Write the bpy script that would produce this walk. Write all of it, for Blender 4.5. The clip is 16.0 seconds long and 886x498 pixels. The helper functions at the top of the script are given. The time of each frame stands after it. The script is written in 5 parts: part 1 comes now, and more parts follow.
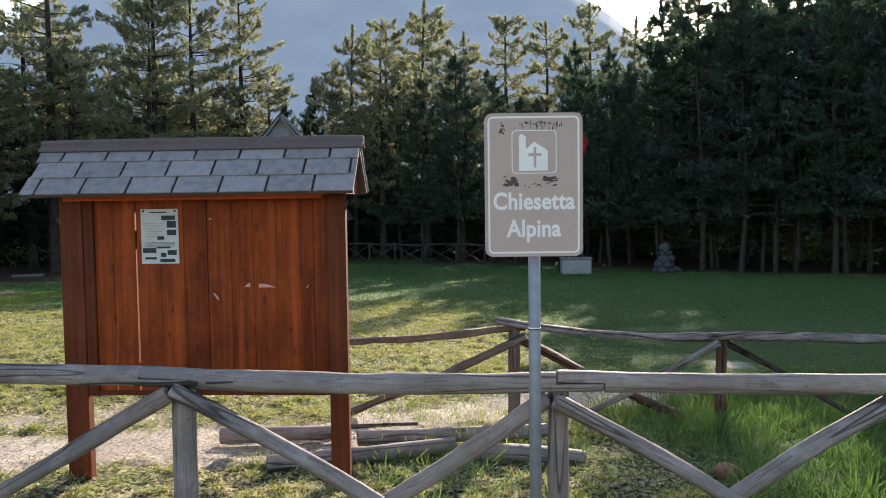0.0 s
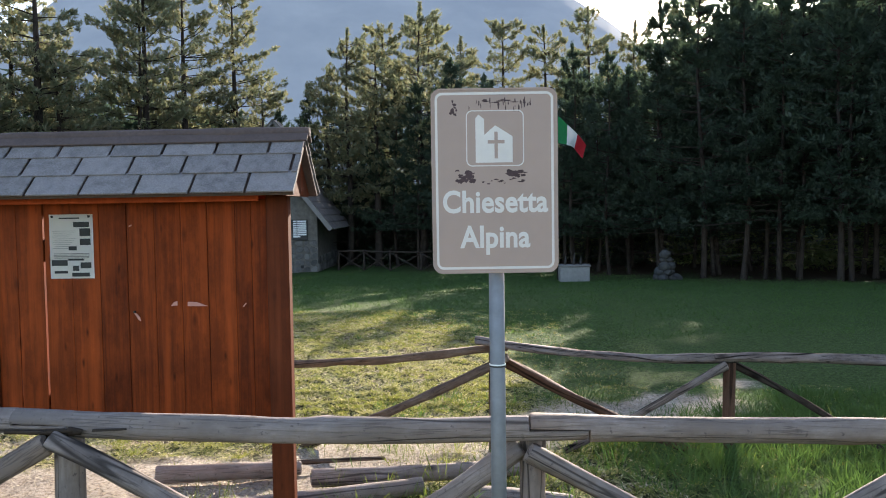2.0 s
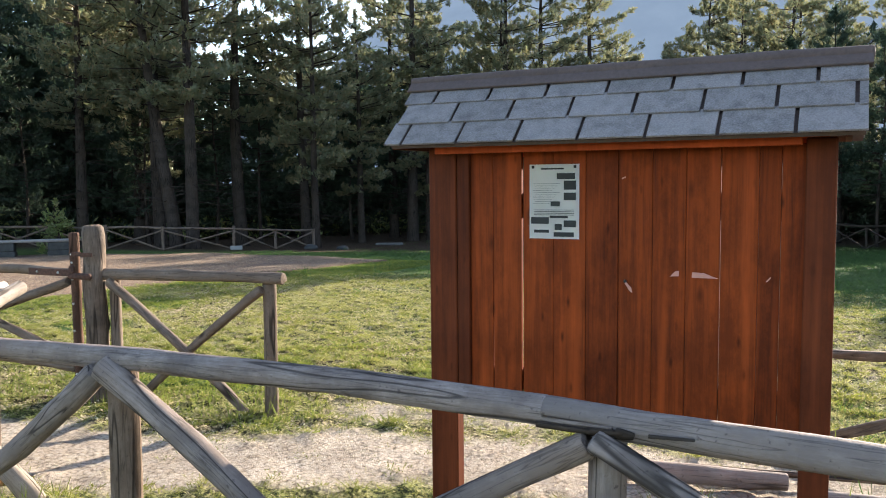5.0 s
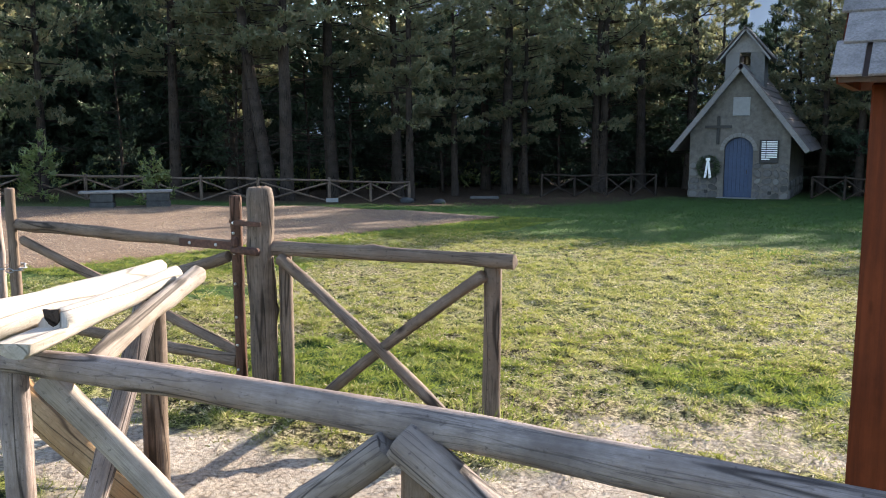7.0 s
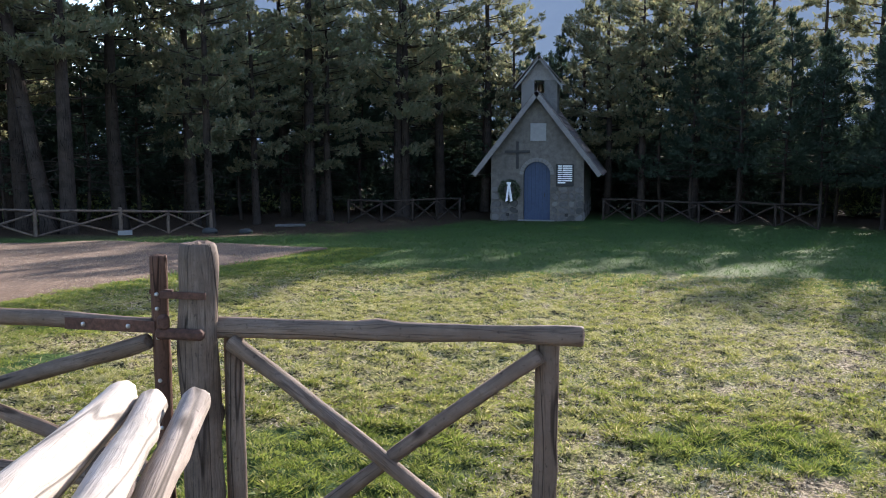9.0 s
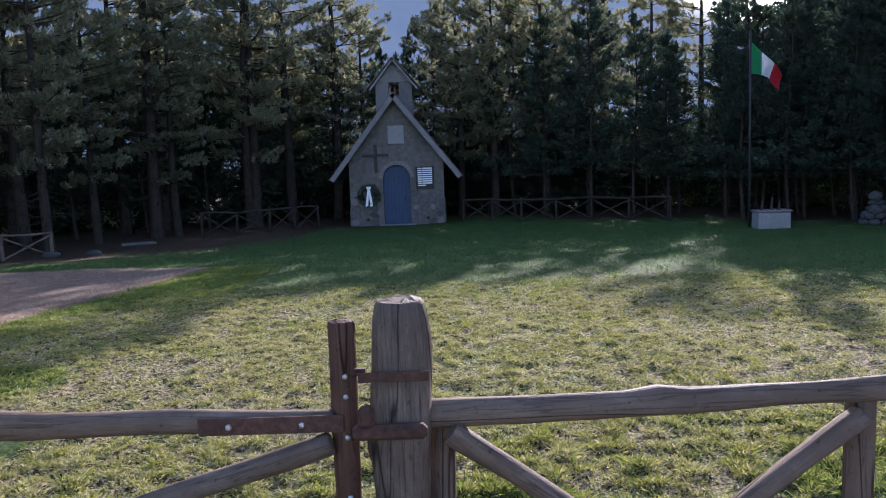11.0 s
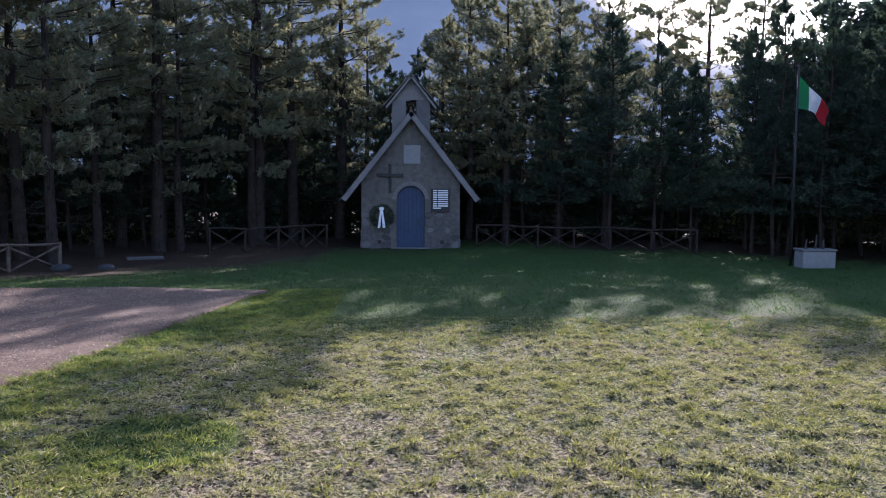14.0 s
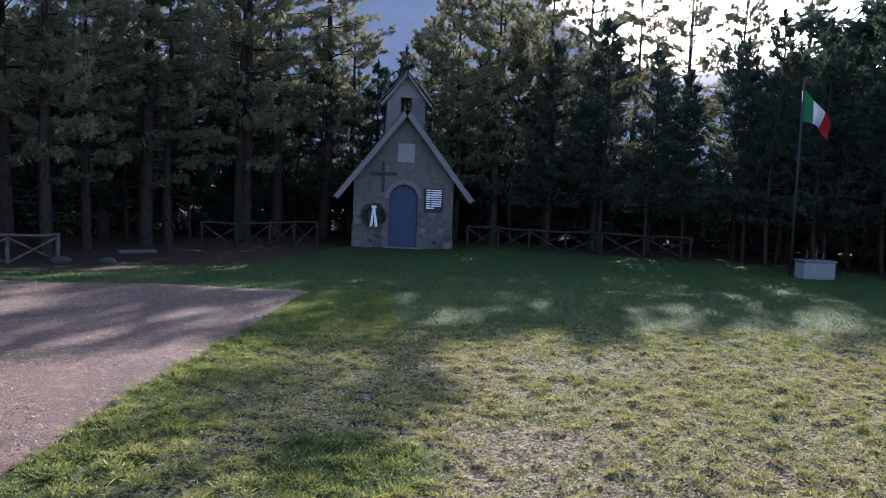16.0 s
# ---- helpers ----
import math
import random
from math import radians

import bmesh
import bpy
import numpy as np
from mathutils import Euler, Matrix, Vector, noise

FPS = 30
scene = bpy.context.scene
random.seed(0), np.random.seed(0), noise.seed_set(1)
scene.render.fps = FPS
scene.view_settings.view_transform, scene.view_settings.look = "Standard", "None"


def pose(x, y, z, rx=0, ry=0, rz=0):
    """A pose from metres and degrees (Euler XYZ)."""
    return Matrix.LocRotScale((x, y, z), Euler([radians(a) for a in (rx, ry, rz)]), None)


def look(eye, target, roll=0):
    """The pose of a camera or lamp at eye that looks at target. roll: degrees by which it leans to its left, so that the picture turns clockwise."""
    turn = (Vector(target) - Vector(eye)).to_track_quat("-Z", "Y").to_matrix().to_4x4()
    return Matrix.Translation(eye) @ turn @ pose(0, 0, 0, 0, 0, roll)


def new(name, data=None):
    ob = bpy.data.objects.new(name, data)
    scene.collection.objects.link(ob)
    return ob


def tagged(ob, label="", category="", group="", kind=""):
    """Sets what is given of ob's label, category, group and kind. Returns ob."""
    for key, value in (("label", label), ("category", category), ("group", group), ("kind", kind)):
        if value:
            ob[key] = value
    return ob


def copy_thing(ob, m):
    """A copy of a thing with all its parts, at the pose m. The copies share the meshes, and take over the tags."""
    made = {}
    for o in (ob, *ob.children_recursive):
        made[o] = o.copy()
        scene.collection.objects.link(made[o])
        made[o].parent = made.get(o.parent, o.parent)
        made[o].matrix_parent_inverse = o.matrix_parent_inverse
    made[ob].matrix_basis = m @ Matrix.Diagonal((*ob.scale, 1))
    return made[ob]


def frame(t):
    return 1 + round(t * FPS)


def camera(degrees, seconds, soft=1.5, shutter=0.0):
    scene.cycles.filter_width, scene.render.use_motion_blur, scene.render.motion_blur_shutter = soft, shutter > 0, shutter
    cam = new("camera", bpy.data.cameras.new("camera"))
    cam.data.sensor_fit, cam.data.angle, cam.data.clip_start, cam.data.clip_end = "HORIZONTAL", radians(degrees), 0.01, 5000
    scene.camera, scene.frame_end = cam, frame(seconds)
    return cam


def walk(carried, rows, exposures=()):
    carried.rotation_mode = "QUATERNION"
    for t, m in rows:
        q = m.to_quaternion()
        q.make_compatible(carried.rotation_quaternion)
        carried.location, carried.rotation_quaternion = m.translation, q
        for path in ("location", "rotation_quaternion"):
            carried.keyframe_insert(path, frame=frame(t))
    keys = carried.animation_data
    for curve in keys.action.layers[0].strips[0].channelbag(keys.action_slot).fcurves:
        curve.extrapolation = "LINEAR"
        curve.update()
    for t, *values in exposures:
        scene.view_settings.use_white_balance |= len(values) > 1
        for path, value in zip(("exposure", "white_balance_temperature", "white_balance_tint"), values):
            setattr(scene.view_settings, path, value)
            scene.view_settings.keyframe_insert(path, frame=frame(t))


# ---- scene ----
cam = camera(56.6, 16.0, soft=1.0)
METRES, EYE, TILT, LEAN, TURN = 11.556, 1.62, 0.0, 0.0, 0.0
EXPOSURES = [(0.0, 1.86, 6800, 14), (4.0, 1.9, 6850, 14), (5.0, 2.05, 6800, 12), (7.5, 2.1, 6500, 14), (9.0, 1.75, 6100, 18), (11.5, 1.5, 5700, 28), (16.0, 1.43, 5650, 30)]
ROWS = [
    (0.0, 0.0, 0.0, 0.0, -0.04, -3.3, 0.75),
    (0.5, -0.0028, 0.0141, -0.0005, -0.34, -3.39, 0.84),
    (1.0, 0.0028, 0.03, -0.0007, -0.78, -3.35, 1.1),
    (1.5, 0.0126, 0.0465, -0.0004, -0.26, -2.9, 1.0),
    (2.0, 0.0169, 0.0615, -0.0017, -0.02, -2.84, 0.88),
    (2.5, 0.0201, 0.0718, -0.0022, -0.04, -2.65, 0.55),
    (3.0, 0.0221, 0.0772, -0.0034, 0.43, -2.66, -0.11),
    (3.5, 0.0106, 0.0844, -0.004, 3.5, -2.97, -0.4),
    (4.0, -0.0104, 0.0914, -0.0048, 4.09, -3.14, -0.33),
    (4.2, -0.0186, 0.0958, -0.0051, 6.67, -3.48, -0.2),
    (4.5, -0.032, 0.1038, -0.006, 11.87, -4.0, 0.14),
    (5.0, -0.0609, 0.1176, -0.0078, 23.05, -4.7, 0.55),
    (5.2, -0.0733, 0.1235, -0.0078, 25.96, -5.28, 0.55),
    (7.3, -0.2095, 0.193, -0.006, 27.95, -8.15, 0.2),
    (7.5, -0.2223, 0.198, -0.0057, 27.83, -8.03, -0.0),
    (7.8, -0.2426, 0.2063, -0.0047, 25.55, -7.93, -0.55),
    (8.0, -0.2561, 0.2119, -0.004, 20.47, -7.87, -0.86),
    (8.5, -0.2862, 0.2258, -0.0033, 16.33, -7.37, 0.02),
    (9.0, -0.3159, 0.2417, -0.0028, 12.56, -6.52, 0.15),
    (9.2, -0.3285, 0.2478, -0.0025, 9.9, -6.44, 0.3),
    (11.3, -0.4695, 0.3115, 0.0028, -0.32, -6.5, 2.2),
    (11.5, -0.4828, 0.3195, 0.0029, -0.75, -5.92, 2.34),
    (12.0, -0.5153, 0.3423, 0.0029, -0.86, -5.08, 3.09),
    (12.5, -0.5468, 0.3669, 0.0021, -1.58, -5.01, 2.73),
    (13.0, -0.5765, 0.3854, 0.0012, -1.52, -5.02, 1.2),
    (13.5, -0.6139, 0.4, 0.0014, -2.41, -4.89, -0.06),
    (14.0, -0.6488, 0.4184, 0.0008, -2.56, -4.96, -0.45),
    (14.5, -0.6837, 0.4329, 0.001, -2.55, -5.19, -1.37),
    (15.0, -0.7234, 0.4487, 0.0006, -2.63, -5.19, -1.78),
    (15.5, -0.7631, 0.4603, 0.0021, -2.73, -4.69, -1.06),
    (16.0, -0.8002, 0.4616, 0.0017, -6.15, -4.97, -2.31),
]
walk(cam, [(t, pose(0, 0, EYE, TILT, LEAN, TURN) @ pose(METRES * x, METRES * y, METRES * z, 90 + pitch, roll, yaw)) for t, x, y, z, yaw, pitch, roll in ROWS], EXPOSURES)

# ---------------------------------------------------------------- light
SUN_EL, SUN_AZ = 19.2, 17.0          # degrees above the horizon, degrees clockwise from +y
world = bpy.data.worlds.new("world")
scene.world = world
world.use_nodes = True
wn = world.node_tree
sky = wn.nodes.new("ShaderNodeTexSky")
sky.sky_type = "NISHITA"
sky.sun_disc = False
sky.sun_elevation = radians(SUN_EL)
sky.sun_rotation = radians(SUN_AZ)
sky.altitude = 1200
sky.dust_density = 2.0
wn.links.new(sky.outputs["Color"], wn.nodes["Background"].inputs["Color"])
wn.nodes["Background"].inputs["Strength"].default_value = 0.15
sun_data = bpy.data.lights.new("sun", "SUN")
sun_data.energy, sun_data.angle, sun_data.color = 5.0, radians(0.6), (1.0, 0.91, 0.78)
sun = new("sun", sun_data)
sun_way = Vector((math.sin(radians(SUN_AZ)) * math.cos(radians(SUN_EL)), math.cos(radians(SUN_AZ)) * math.cos(radians(SUN_EL)), math.sin(radians(SUN_EL))))
sun.matrix_world = look(sun_way * 80, (0, 0, 0))

# ---------------------------------------------------------------- the lie of the land
LAND_Y = [-60, 4, 6, 10, 14, 20, 28, 37, 46, 70, 140]
LAND_Z = [0.05, 0.0, -0.06, -0.2, -0.31, -0.45, -0.92, -1.16, -1.3, -1.6, -2.2]


def gz(x, y):
    """Height of the ground at x, y."""
    return float(np.interp(y, LAND_Y, LAND_Z)) + 0.025 * noise.noise((x * 0.6, y * 0.6, 0.3))


# ---------------------------------------------------------------- materials
class Mat:
    """A node material with short ways to add nodes."""

    def __init__(self, name):
        self.m = bpy.data.materials.new(name)
        self.m.use_nodes = True
        self.t = self.m.node_tree
        self.b = self.t.nodes["Principled BSDF"]

    def add(self, kind, **inputs):
        n = self.t.nodes.new(kind)
        for key, value in inputs.items():
            self.put(n.inputs[key.replace("_", " ")], value)
        return n

    def put(self, socket, value):
        if isinstance(value, bpy.types.NodeSocket):
            self.t.links.new(value, socket)
        elif isinstance(value, tuple) and len(value) == 3 and socket.type == "RGBA":
            socket.default_value = (*value, 1)
        else:
            socket.default_value = value

    def coords(self, which="Object", scale=(1, 1, 1)):
        c = self.add("ShaderNodeTexCoord")
        g = self.add("ShaderNodeMapping", Scale=scale)
        self.t.links.new(c.outputs[which], g.inputs["Vector"])
        return g.outputs["Vector"]

    def noise(self, vec, scale, detail=4.0, rough=0.6):
        return self.add("ShaderNodeTexNoise", Vector=vec, Scale=scale, Detail=detail, Roughness=rough).outputs["Fac"]

    def ramp(self, fac, stops):
        r = self.add("ShaderNodeValToRGB", Fac=fac)
        e = r.color_ramp.elements
        while len(e) < len(stops):
            e.new(0.5)
        for el, (p, c) in zip(e, stops):
            el.position = p
            el.color = (*c, 1) if isinstance(c, tuple) else (c, c, c, 1)
        return r.outputs["Color"]

    def mix(self, fac, a, b, how="MIX"):
        n = self.add("ShaderNodeMix")
        n.data_type, n.blend_type = "RGBA", how
        self.put(n.inputs[0], fac), self.put(n.inputs[6], a), self.put(n.inputs[7], b)
        return n.outputs[2]

    def bump(self, height, strength=0.4, distance=0.01):
        return self.add("ShaderNodeBump", Height=height, Strength=strength, Distance=distance).outputs["Normal"]

    def finish(self, color, rough=0.8, normal=None, metal=0.0, spec=0.35):
        self.put(self.b.inputs["Base Color"], color)
        self.put(self.b.inputs["Roughness"], rough)
        self.put(self.b.inputs["Metallic"], metal)
        self.put(self.b.inputs["Specular IOR Level"], spec)
        if normal is not None:
            self.put(self.b.inputs["Normal"], normal)
        return self.m


def old_wood(name, dark, light, crack=0.5, gloss=0.7, check=0.3):
    """Weathered round timber: grain along V of the UV map, drying checks, grey and brown stains, knots."""
    k = Mat(name)
    v = k.coords("UV", (1, 1, 1))
    warp = k.add("ShaderNodeTexNoise", Vector=k.coords("UV", (3, 1.2, 1)), Scale=1.0, Detail=2.0).outputs["Color"]
    bent = k.mix(0.012, k.coords("UV", (1, 1, 1)), warp, "ADD")

    def along(a, b):
        g = k.add("ShaderNodeMapping", Vector=bent, Scale=(a, b, 1))
        return g.outputs["Vector"]

    fine = k.noise(along(70, 7.0), 1.0, 7, 0.8)
    cracks = k.noise(along(26, 1.1), 1.0, 3, 0.55)
    checks = k.noise(along(7, 0.45), 1.0, 2, 0.5)
    blotch, spots, wash = k.noise(v, 3.1, 5, 0.65), k.noise(v, 42, 3, 0.6), k.noise(v, 0.9, 3, 0.5)
    tone = k.ramp(fine, [(0.28, dark), (0.5, tuple(0.45 * d + 0.5 * l for d, l in zip(dark, light))), (0.75, light)])
    tone = k.mix(k.ramp(blotch, [(0.40, 0.0), (0.60, 0.8)]), tone, tuple(0.65 * d + 0.12 * l for d, l in zip(dark, light)))
    tone = k.mix(k.ramp(wash, [(0.4, 0.0), (0.7, 0.45)]), tone, (light[0] * 0.75, light[1] * 0.62, light[2] * 0.5))
    info = k.add("ShaderNodeObjectInfo").outputs["Random"]
    tone = k.mix(k.ramp(info, [(0, 0.0), (1, 0.4)]), tone, tuple(0.55 * c for c in light))
    line = k.ramp(cracks, [(0.482, 1.0), (0.5, 1.0 - 0.8 * crack), (0.518, 1.0)])
    deep = k.ramp(checks, [(0.487, 1.0), (0.497, check), (0.503, check), (0.513, 1.0)])
    both = k.mix(1.0, line, deep, "MULTIPLY")
    tone = k.mix(1.0, tone, both, "MULTIPLY")
    tone = k.mix(k.ramp(spots, [(0.62, 0.0), (0.72, 0.6)]), tone, tuple(0.6 * d for d in dark))
    knots = k.add("ShaderNodeTexVoronoi", Vector=k.coords("UV", (5, 2.6, 1)), Scale=1.0).outputs["Distance"]
    tone = k.mix(k.ramp(knots, [(0.04, 0.85), (0.13, 0.0)]), tone, tuple(0.4 * d for d in dark))
    h = k.mix(0.5, k.mix(0.5, fine, both), blotch)
    return k.finish(tone, gloss, k.bump(h, 1.0, 0.012), spec=0.06)


def stained_wood(name, dark, light, gloss=0.5):
    """Varnished softwood boards, grain along z, knots, blotchy stain."""
    k = Mat(name)
    fine = k.noise(k.coords("Object", (60, 60, 2.2)), 1.0, 6, 0.7)
    blot = k.noise(k.coords("Object", (6, 6, 3.0)), 1.0, 6, 0.7)
    info = k.add("ShaderNodeObjectInfo").outputs["Random"]
    tone = k.ramp(fine, [(0.22, dark), (0.5, tuple(0.35 * d + 0.65 * l for d, l in zip(dark, light))), (0.75, light)])
    streak = k.noise(k.coords("Object", (16, 16, 0.7)), 1.0, 4, 0.6)
    tone = k.mix(k.ramp(blot, [(0.42, 0.0), (0.62, 0.85)]), tone, tuple(0.75 * d + 0.15 * l for d, l in zip(dark, light)))
    tone = k.mix(k.ramp(streak, [(0.5, 0.0), (0.72, 0.55)]), tone, tuple(1.5 * c for c in light))
    tone = k.mix(k.ramp(info, [(0, 0.0), (1, 0.2)]), tone, tuple(1.3 * c for c in light))
    tone = k.mix(k.ramp(info, [(0, 0.22), (0.5, 0.0)]), tone, tuple(1.2 * c for c in dark))
    for size, seed in (((7, 7, 2.6), 0.0), ((13, 13, 4.1), 5.3)):
        g = k.add("ShaderNodeMapping", Vector=k.coords("Object", size), Location=(seed, seed, seed))
        knots = k.add("ShaderNodeTexVoronoi", Vector=g.outputs["Vector"], Scale=1.0).outputs["Distance"]
        tone = k.mix(k.ramp(knots, [(0.03, 0.7), (0.13, 0.0)]), tone, tuple(0.5 * c for c in dark))
    return k.finish(tone, k.ramp(fine, [(0.2, gloss), (0.8, gloss + 0.25)]), k.bump(fine, 0.25, 0.002), spec=0.10)


def plain(name, color, rough=0.7, metal=0.0, grain=0.12, scale=18.0, bump=0.15, vary=0.0):
    """A surface of one colour with two scales of dirt and a fine relief."""
    k = Mat(name)
    v = k.coords("Object")
    a, b = k.noise(v, scale, 5, 0.65), k.noise(v, scale * 0.12, 3, 0.5)
    c = k.ramp(a, [(0.25, tuple(x * (1 - grain) for x in color)), (0.75, tuple(min(1, x * (1 + grain)) for x in color))])
    c = k.mix(k.ramp(b, [(0.45, 0.0), (0.8, 0.45)]), c, tuple(x * (1 - 2.2 * grain) for x in color))
    if vary:
        info = k.add("ShaderNodeObjectInfo").outputs["Random"]
        c = k.mix(k.ramp(info, [(0, 0.0), (0.5, 0.0), (1, vary)]), c, tuple(0.4 * x for x in color))
        c = k.mix(k.ramp(info, [(0, vary), (0.4, 0.0)]), c, tuple(1.5 * x for x in color))
    return k.finish(c, rough, k.bump(a, bump, 0.004), metal)


def leafy(name, dark, light, dry=None, through_=0.45, scale=0.5, much=0.14, shine=0.09):
    """Needles and blades: light passes through them in part."""
    k = Mat(name)
    v = k.coords("Object")
    n = k.noise(v, scale, 4, 0.65)
    isl = k.add("ShaderNodeNewGeometry").outputs["Random Per Island"]
    info = k.add("ShaderNodeObjectInfo").outputs["Random"]
    c = k.ramp(n, [(0.3, dark), (0.7, light)])
    c = k.mix(k.ramp(isl, [(0, 0.0), (1, 0.6)]), c, tuple(0.5 * (a + b) for a, b in zip(dark, light)))
    c = k.mix(k.ramp(info, [(0, 0.0), (1, 0.4)]), c, tuple(0.7 * x for x in dark))
    if dry:
        c = k.mix(k.ramp(isl, [(1 - much, 0.0), (min(1, 1.05 - much), 0.85)]), c, dry)
        patch = k.noise(v, 2.2, 5, 0.7)
        c = k.mix(k.ramp(patch, [(0.5, 0.0), (0.62, much * 2)]), c, dry)
    d = k.add("ShaderNodeBsdfDiffuse", Color=c)
    tr = k.add("ShaderNodeBsdfTranslucent", Color=k.mix(0.5, c, light))
    gl = k.add("ShaderNodeBsdfGlossy", Color=(0.7, 0.7, 0.62), Roughness=0.5)
    m1 = k.add("ShaderNodeMixShader", Fac=through_)
    k.t.links.new(d.outputs[0], m1.inputs[1]), k.t.links.new(tr.outputs[0], m1.inputs[2])
    m2 = k.add("ShaderNodeMixShader", Fac=shine)
    k.t.links.new(m1.outputs[0], m2.inputs[1]), k.t.links.new(gl.outputs[0], m2.inputs[2])
    k.t.links.new(m2.outputs[0], k.t.nodes["Material Output"].inputs["Surface"])
    return k.m


def ground_material():
    """Mown mountain grass: straw and green in the trodden half, lush green beyond, gravel along the way."""
    k = Mat("lawn_ground")
    v = k.coords("Object")
    big, mid, fine = k.noise(v, 0.22, 4, 0.6), k.noise(v, 1.9, 5, 0.7), k.noise(v, 26, 7, 0.8)
    grain = k.noise(v, 90, 4, 0.7)
    soil = k.ramp(fine, [(0.35, (0.06, 0.042, 0.03)), (0.65, (0.24, 0.18, 0.135))])
    green = k.ramp(fine, [(0.43, (0.009, 0.016, 0.004)), (0.5, (0.08, 0.105, 0.022)), (0.57, (0.28, 0.30, 0.08))])
    straw = k.ramp(fine, [(0.43, (0.022, 0.016, 0.009)), (0.5, (0.14, 0.105, 0.06)), (0.57, (0.52, 0.42, 0.28))])
    lush = k.ramp(fine, [(0.38, (0.01, 0.026, 0.006)), (0.62, (0.08, 0.14, 0.034))])
    at = k.add("ShaderNodeAttribute")
    at.attribute_name = "worn"
    dry = k.add("ShaderNodeAttribute")
    dry.attribute_name = "dry"
    c = k.mix(k.ramp(mid, [(0.38, 0.1), (0.58, 0.9)]), green, straw)
    c = k.mix(k.ramp(big, [(0.45, 0.0), (0.62, 0.6)]), c, green)
    c = k.mix(dry.outputs["Fac"], lush, c)
    stones = k.add("ShaderNodeTexVoronoi", Vector=v, Scale=42.0)
    gravel = k.ramp(stones.outputs["Distance"], [(0.05, (0.62, 0.52, 0.41)), (0.5, (0.46, 0.38, 0.29)), (0.8, (0.18, 0.145, 0.11))])
    gravel = k.mix(k.ramp(stones.outputs["Color"], [(0.2, 0.0), (0.9, 0.5)]), gravel, (0.66, 0.6, 0.52))
    edge = k.add("ShaderNodeMath")
    edge.operation = "ADD"
    k.put(edge.inputs[0], at.outputs["Fac"]), k.put(edge.inputs[1], k.ramp(mid, [(0.2, 0.0), (0.8, 0.5)]))
    c = k.mix(k.ramp(edge.outputs[0], [(0.55, 0.0), (0.8, 1.0)]), c, k.mix(k.ramp(mid, [(0.35, 0.5), (0.6, 0.05)]), gravel, soil))
    under = k.add("ShaderNodeAttribute")
    under.attribute_name = "floor"
    duff = k.ramp(fine, [(0.38, (0.016, 0.011, 0.007)), (0.52, (0.055, 0.036, 0.022)), (0.64, (0.13, 0.088, 0.055))])
    c = k.mix(under.outputs["Fac"], c, duff)
    return k.finish(c, 0.95, k.bump(k.mix(0.3, fine, grain), 1.0, 0.06), spec=0.1)


def paving_material():
    k = Mat("worn_asphalt")
    v = k.coords("Object")
    fine, mid, big = k.noise(v, 75, 5, 0.8), k.noise(v, 6, 6, 0.75), k.noise(v, 0.5, 4, 0.6)
    c = k.ramp(fine, [(0.4, (0.024, 0.015, 0.009)), (0.5, (0.10, 0.062, 0.038)), (0.6, (0.26, 0.172, 0.108))])
    c = k.mix(k.ramp(big, [(0.42, 0.0), (0.68, 0.45)]), c, (0.125, 0.077, 0.046))
    c = k.mix(k.ramp(mid, [(0.56, 0.0), (0.68, 0.65)]), c, (0.07, 0.052, 0.036))
    c = k.mix(k.ramp(mid, [(0.36, 0.55), (0.47, 0.0)]), c, (0.27, 0.18, 0.115))
    chips = k.add("ShaderNodeTexVoronoi", Vector=v, Scale=34.0)
    c = k.mix(k.ramp(chips.outputs["Distance"], [(0.10, 0.55), (0.2, 0.0)]), c, (0.42, 0.34, 0.27))
    return k.finish(c, 0.92, k.bump(k.mix(0.4, fine, mid), 0.9, 0.025))


M_GROUND = ground_material()
M_PAVE = paving_material()
M_RAIL = old_wood("weathered_grey_timber", (0.085, 0.066, 0.06), (0.40, 0.335, 0.30))
M_BROWN = old_wood("weathered_brown_timber", (0.055, 0.04, 0.031), (0.26, 0.20, 0.155))
M_SPLIT = old_wood("dark_split_timber", (0.05, 0.036, 0.03), (0.36, 0.30, 0.27), 1.0, 0.75, 0.03)
M_STILE = old_wood("rust_stained_timber", (0.04, 0.022, 0.016), (0.17, 0.095, 0.065))
M_PALE = old_wood("bleached_timber", (0.30, 0.26, 0.21), (0.62, 0.57, 0.50), 0.22, 0.75, 0.45)
M_DULL = old_wood("dull_peeled_timber", (0.17, 0.14, 0.115), (0.44, 0.38, 0.32), 0.3, 0.75, 0.35)
M_ORANGE = old_wood("peeled_orange_timber", (0.2, 0.1, 0.045), (0.5, 0.32, 0.16), 0.3)
M_BARK = old_wood("pine_bark", (0.018, 0.014, 0.012), (0.085, 0.068, 0.056), 0.6, 0.9)
M_BOARD = stained_wood("red_brown_stained_boards", (0.034, 0.0062, 0.002), (0.25, 0.046, 0.009))
M_FRAME = stained_wood("dark_red_stained_post", (0.04, 0.009, 0.0035), (0.115, 0.027, 0.009))
# brighter than the other boards: sun from behind is put into this stain
M_FASCIA = stained_wood("sun_glow_orange_fascia", (0.26, 0.045, 0.014), (0.40, 0.075, 0.022))
M_SHINGLE = plain("grey_bitumen_shingle", (0.195, 0.175, 0.17), 0.95, 0, 0.45, 150, 0.8, 0.25)
M_RIDGE = plain("dark_ridge_strip", (0.085, 0.06, 0.053), 0.85, 0, 0.2, 60, 0.4)
M_SIGN = plain("brown_sign_face", (0.36, 0.252, 0.205), 0.5, 0, 0.05, 9, 0.05)
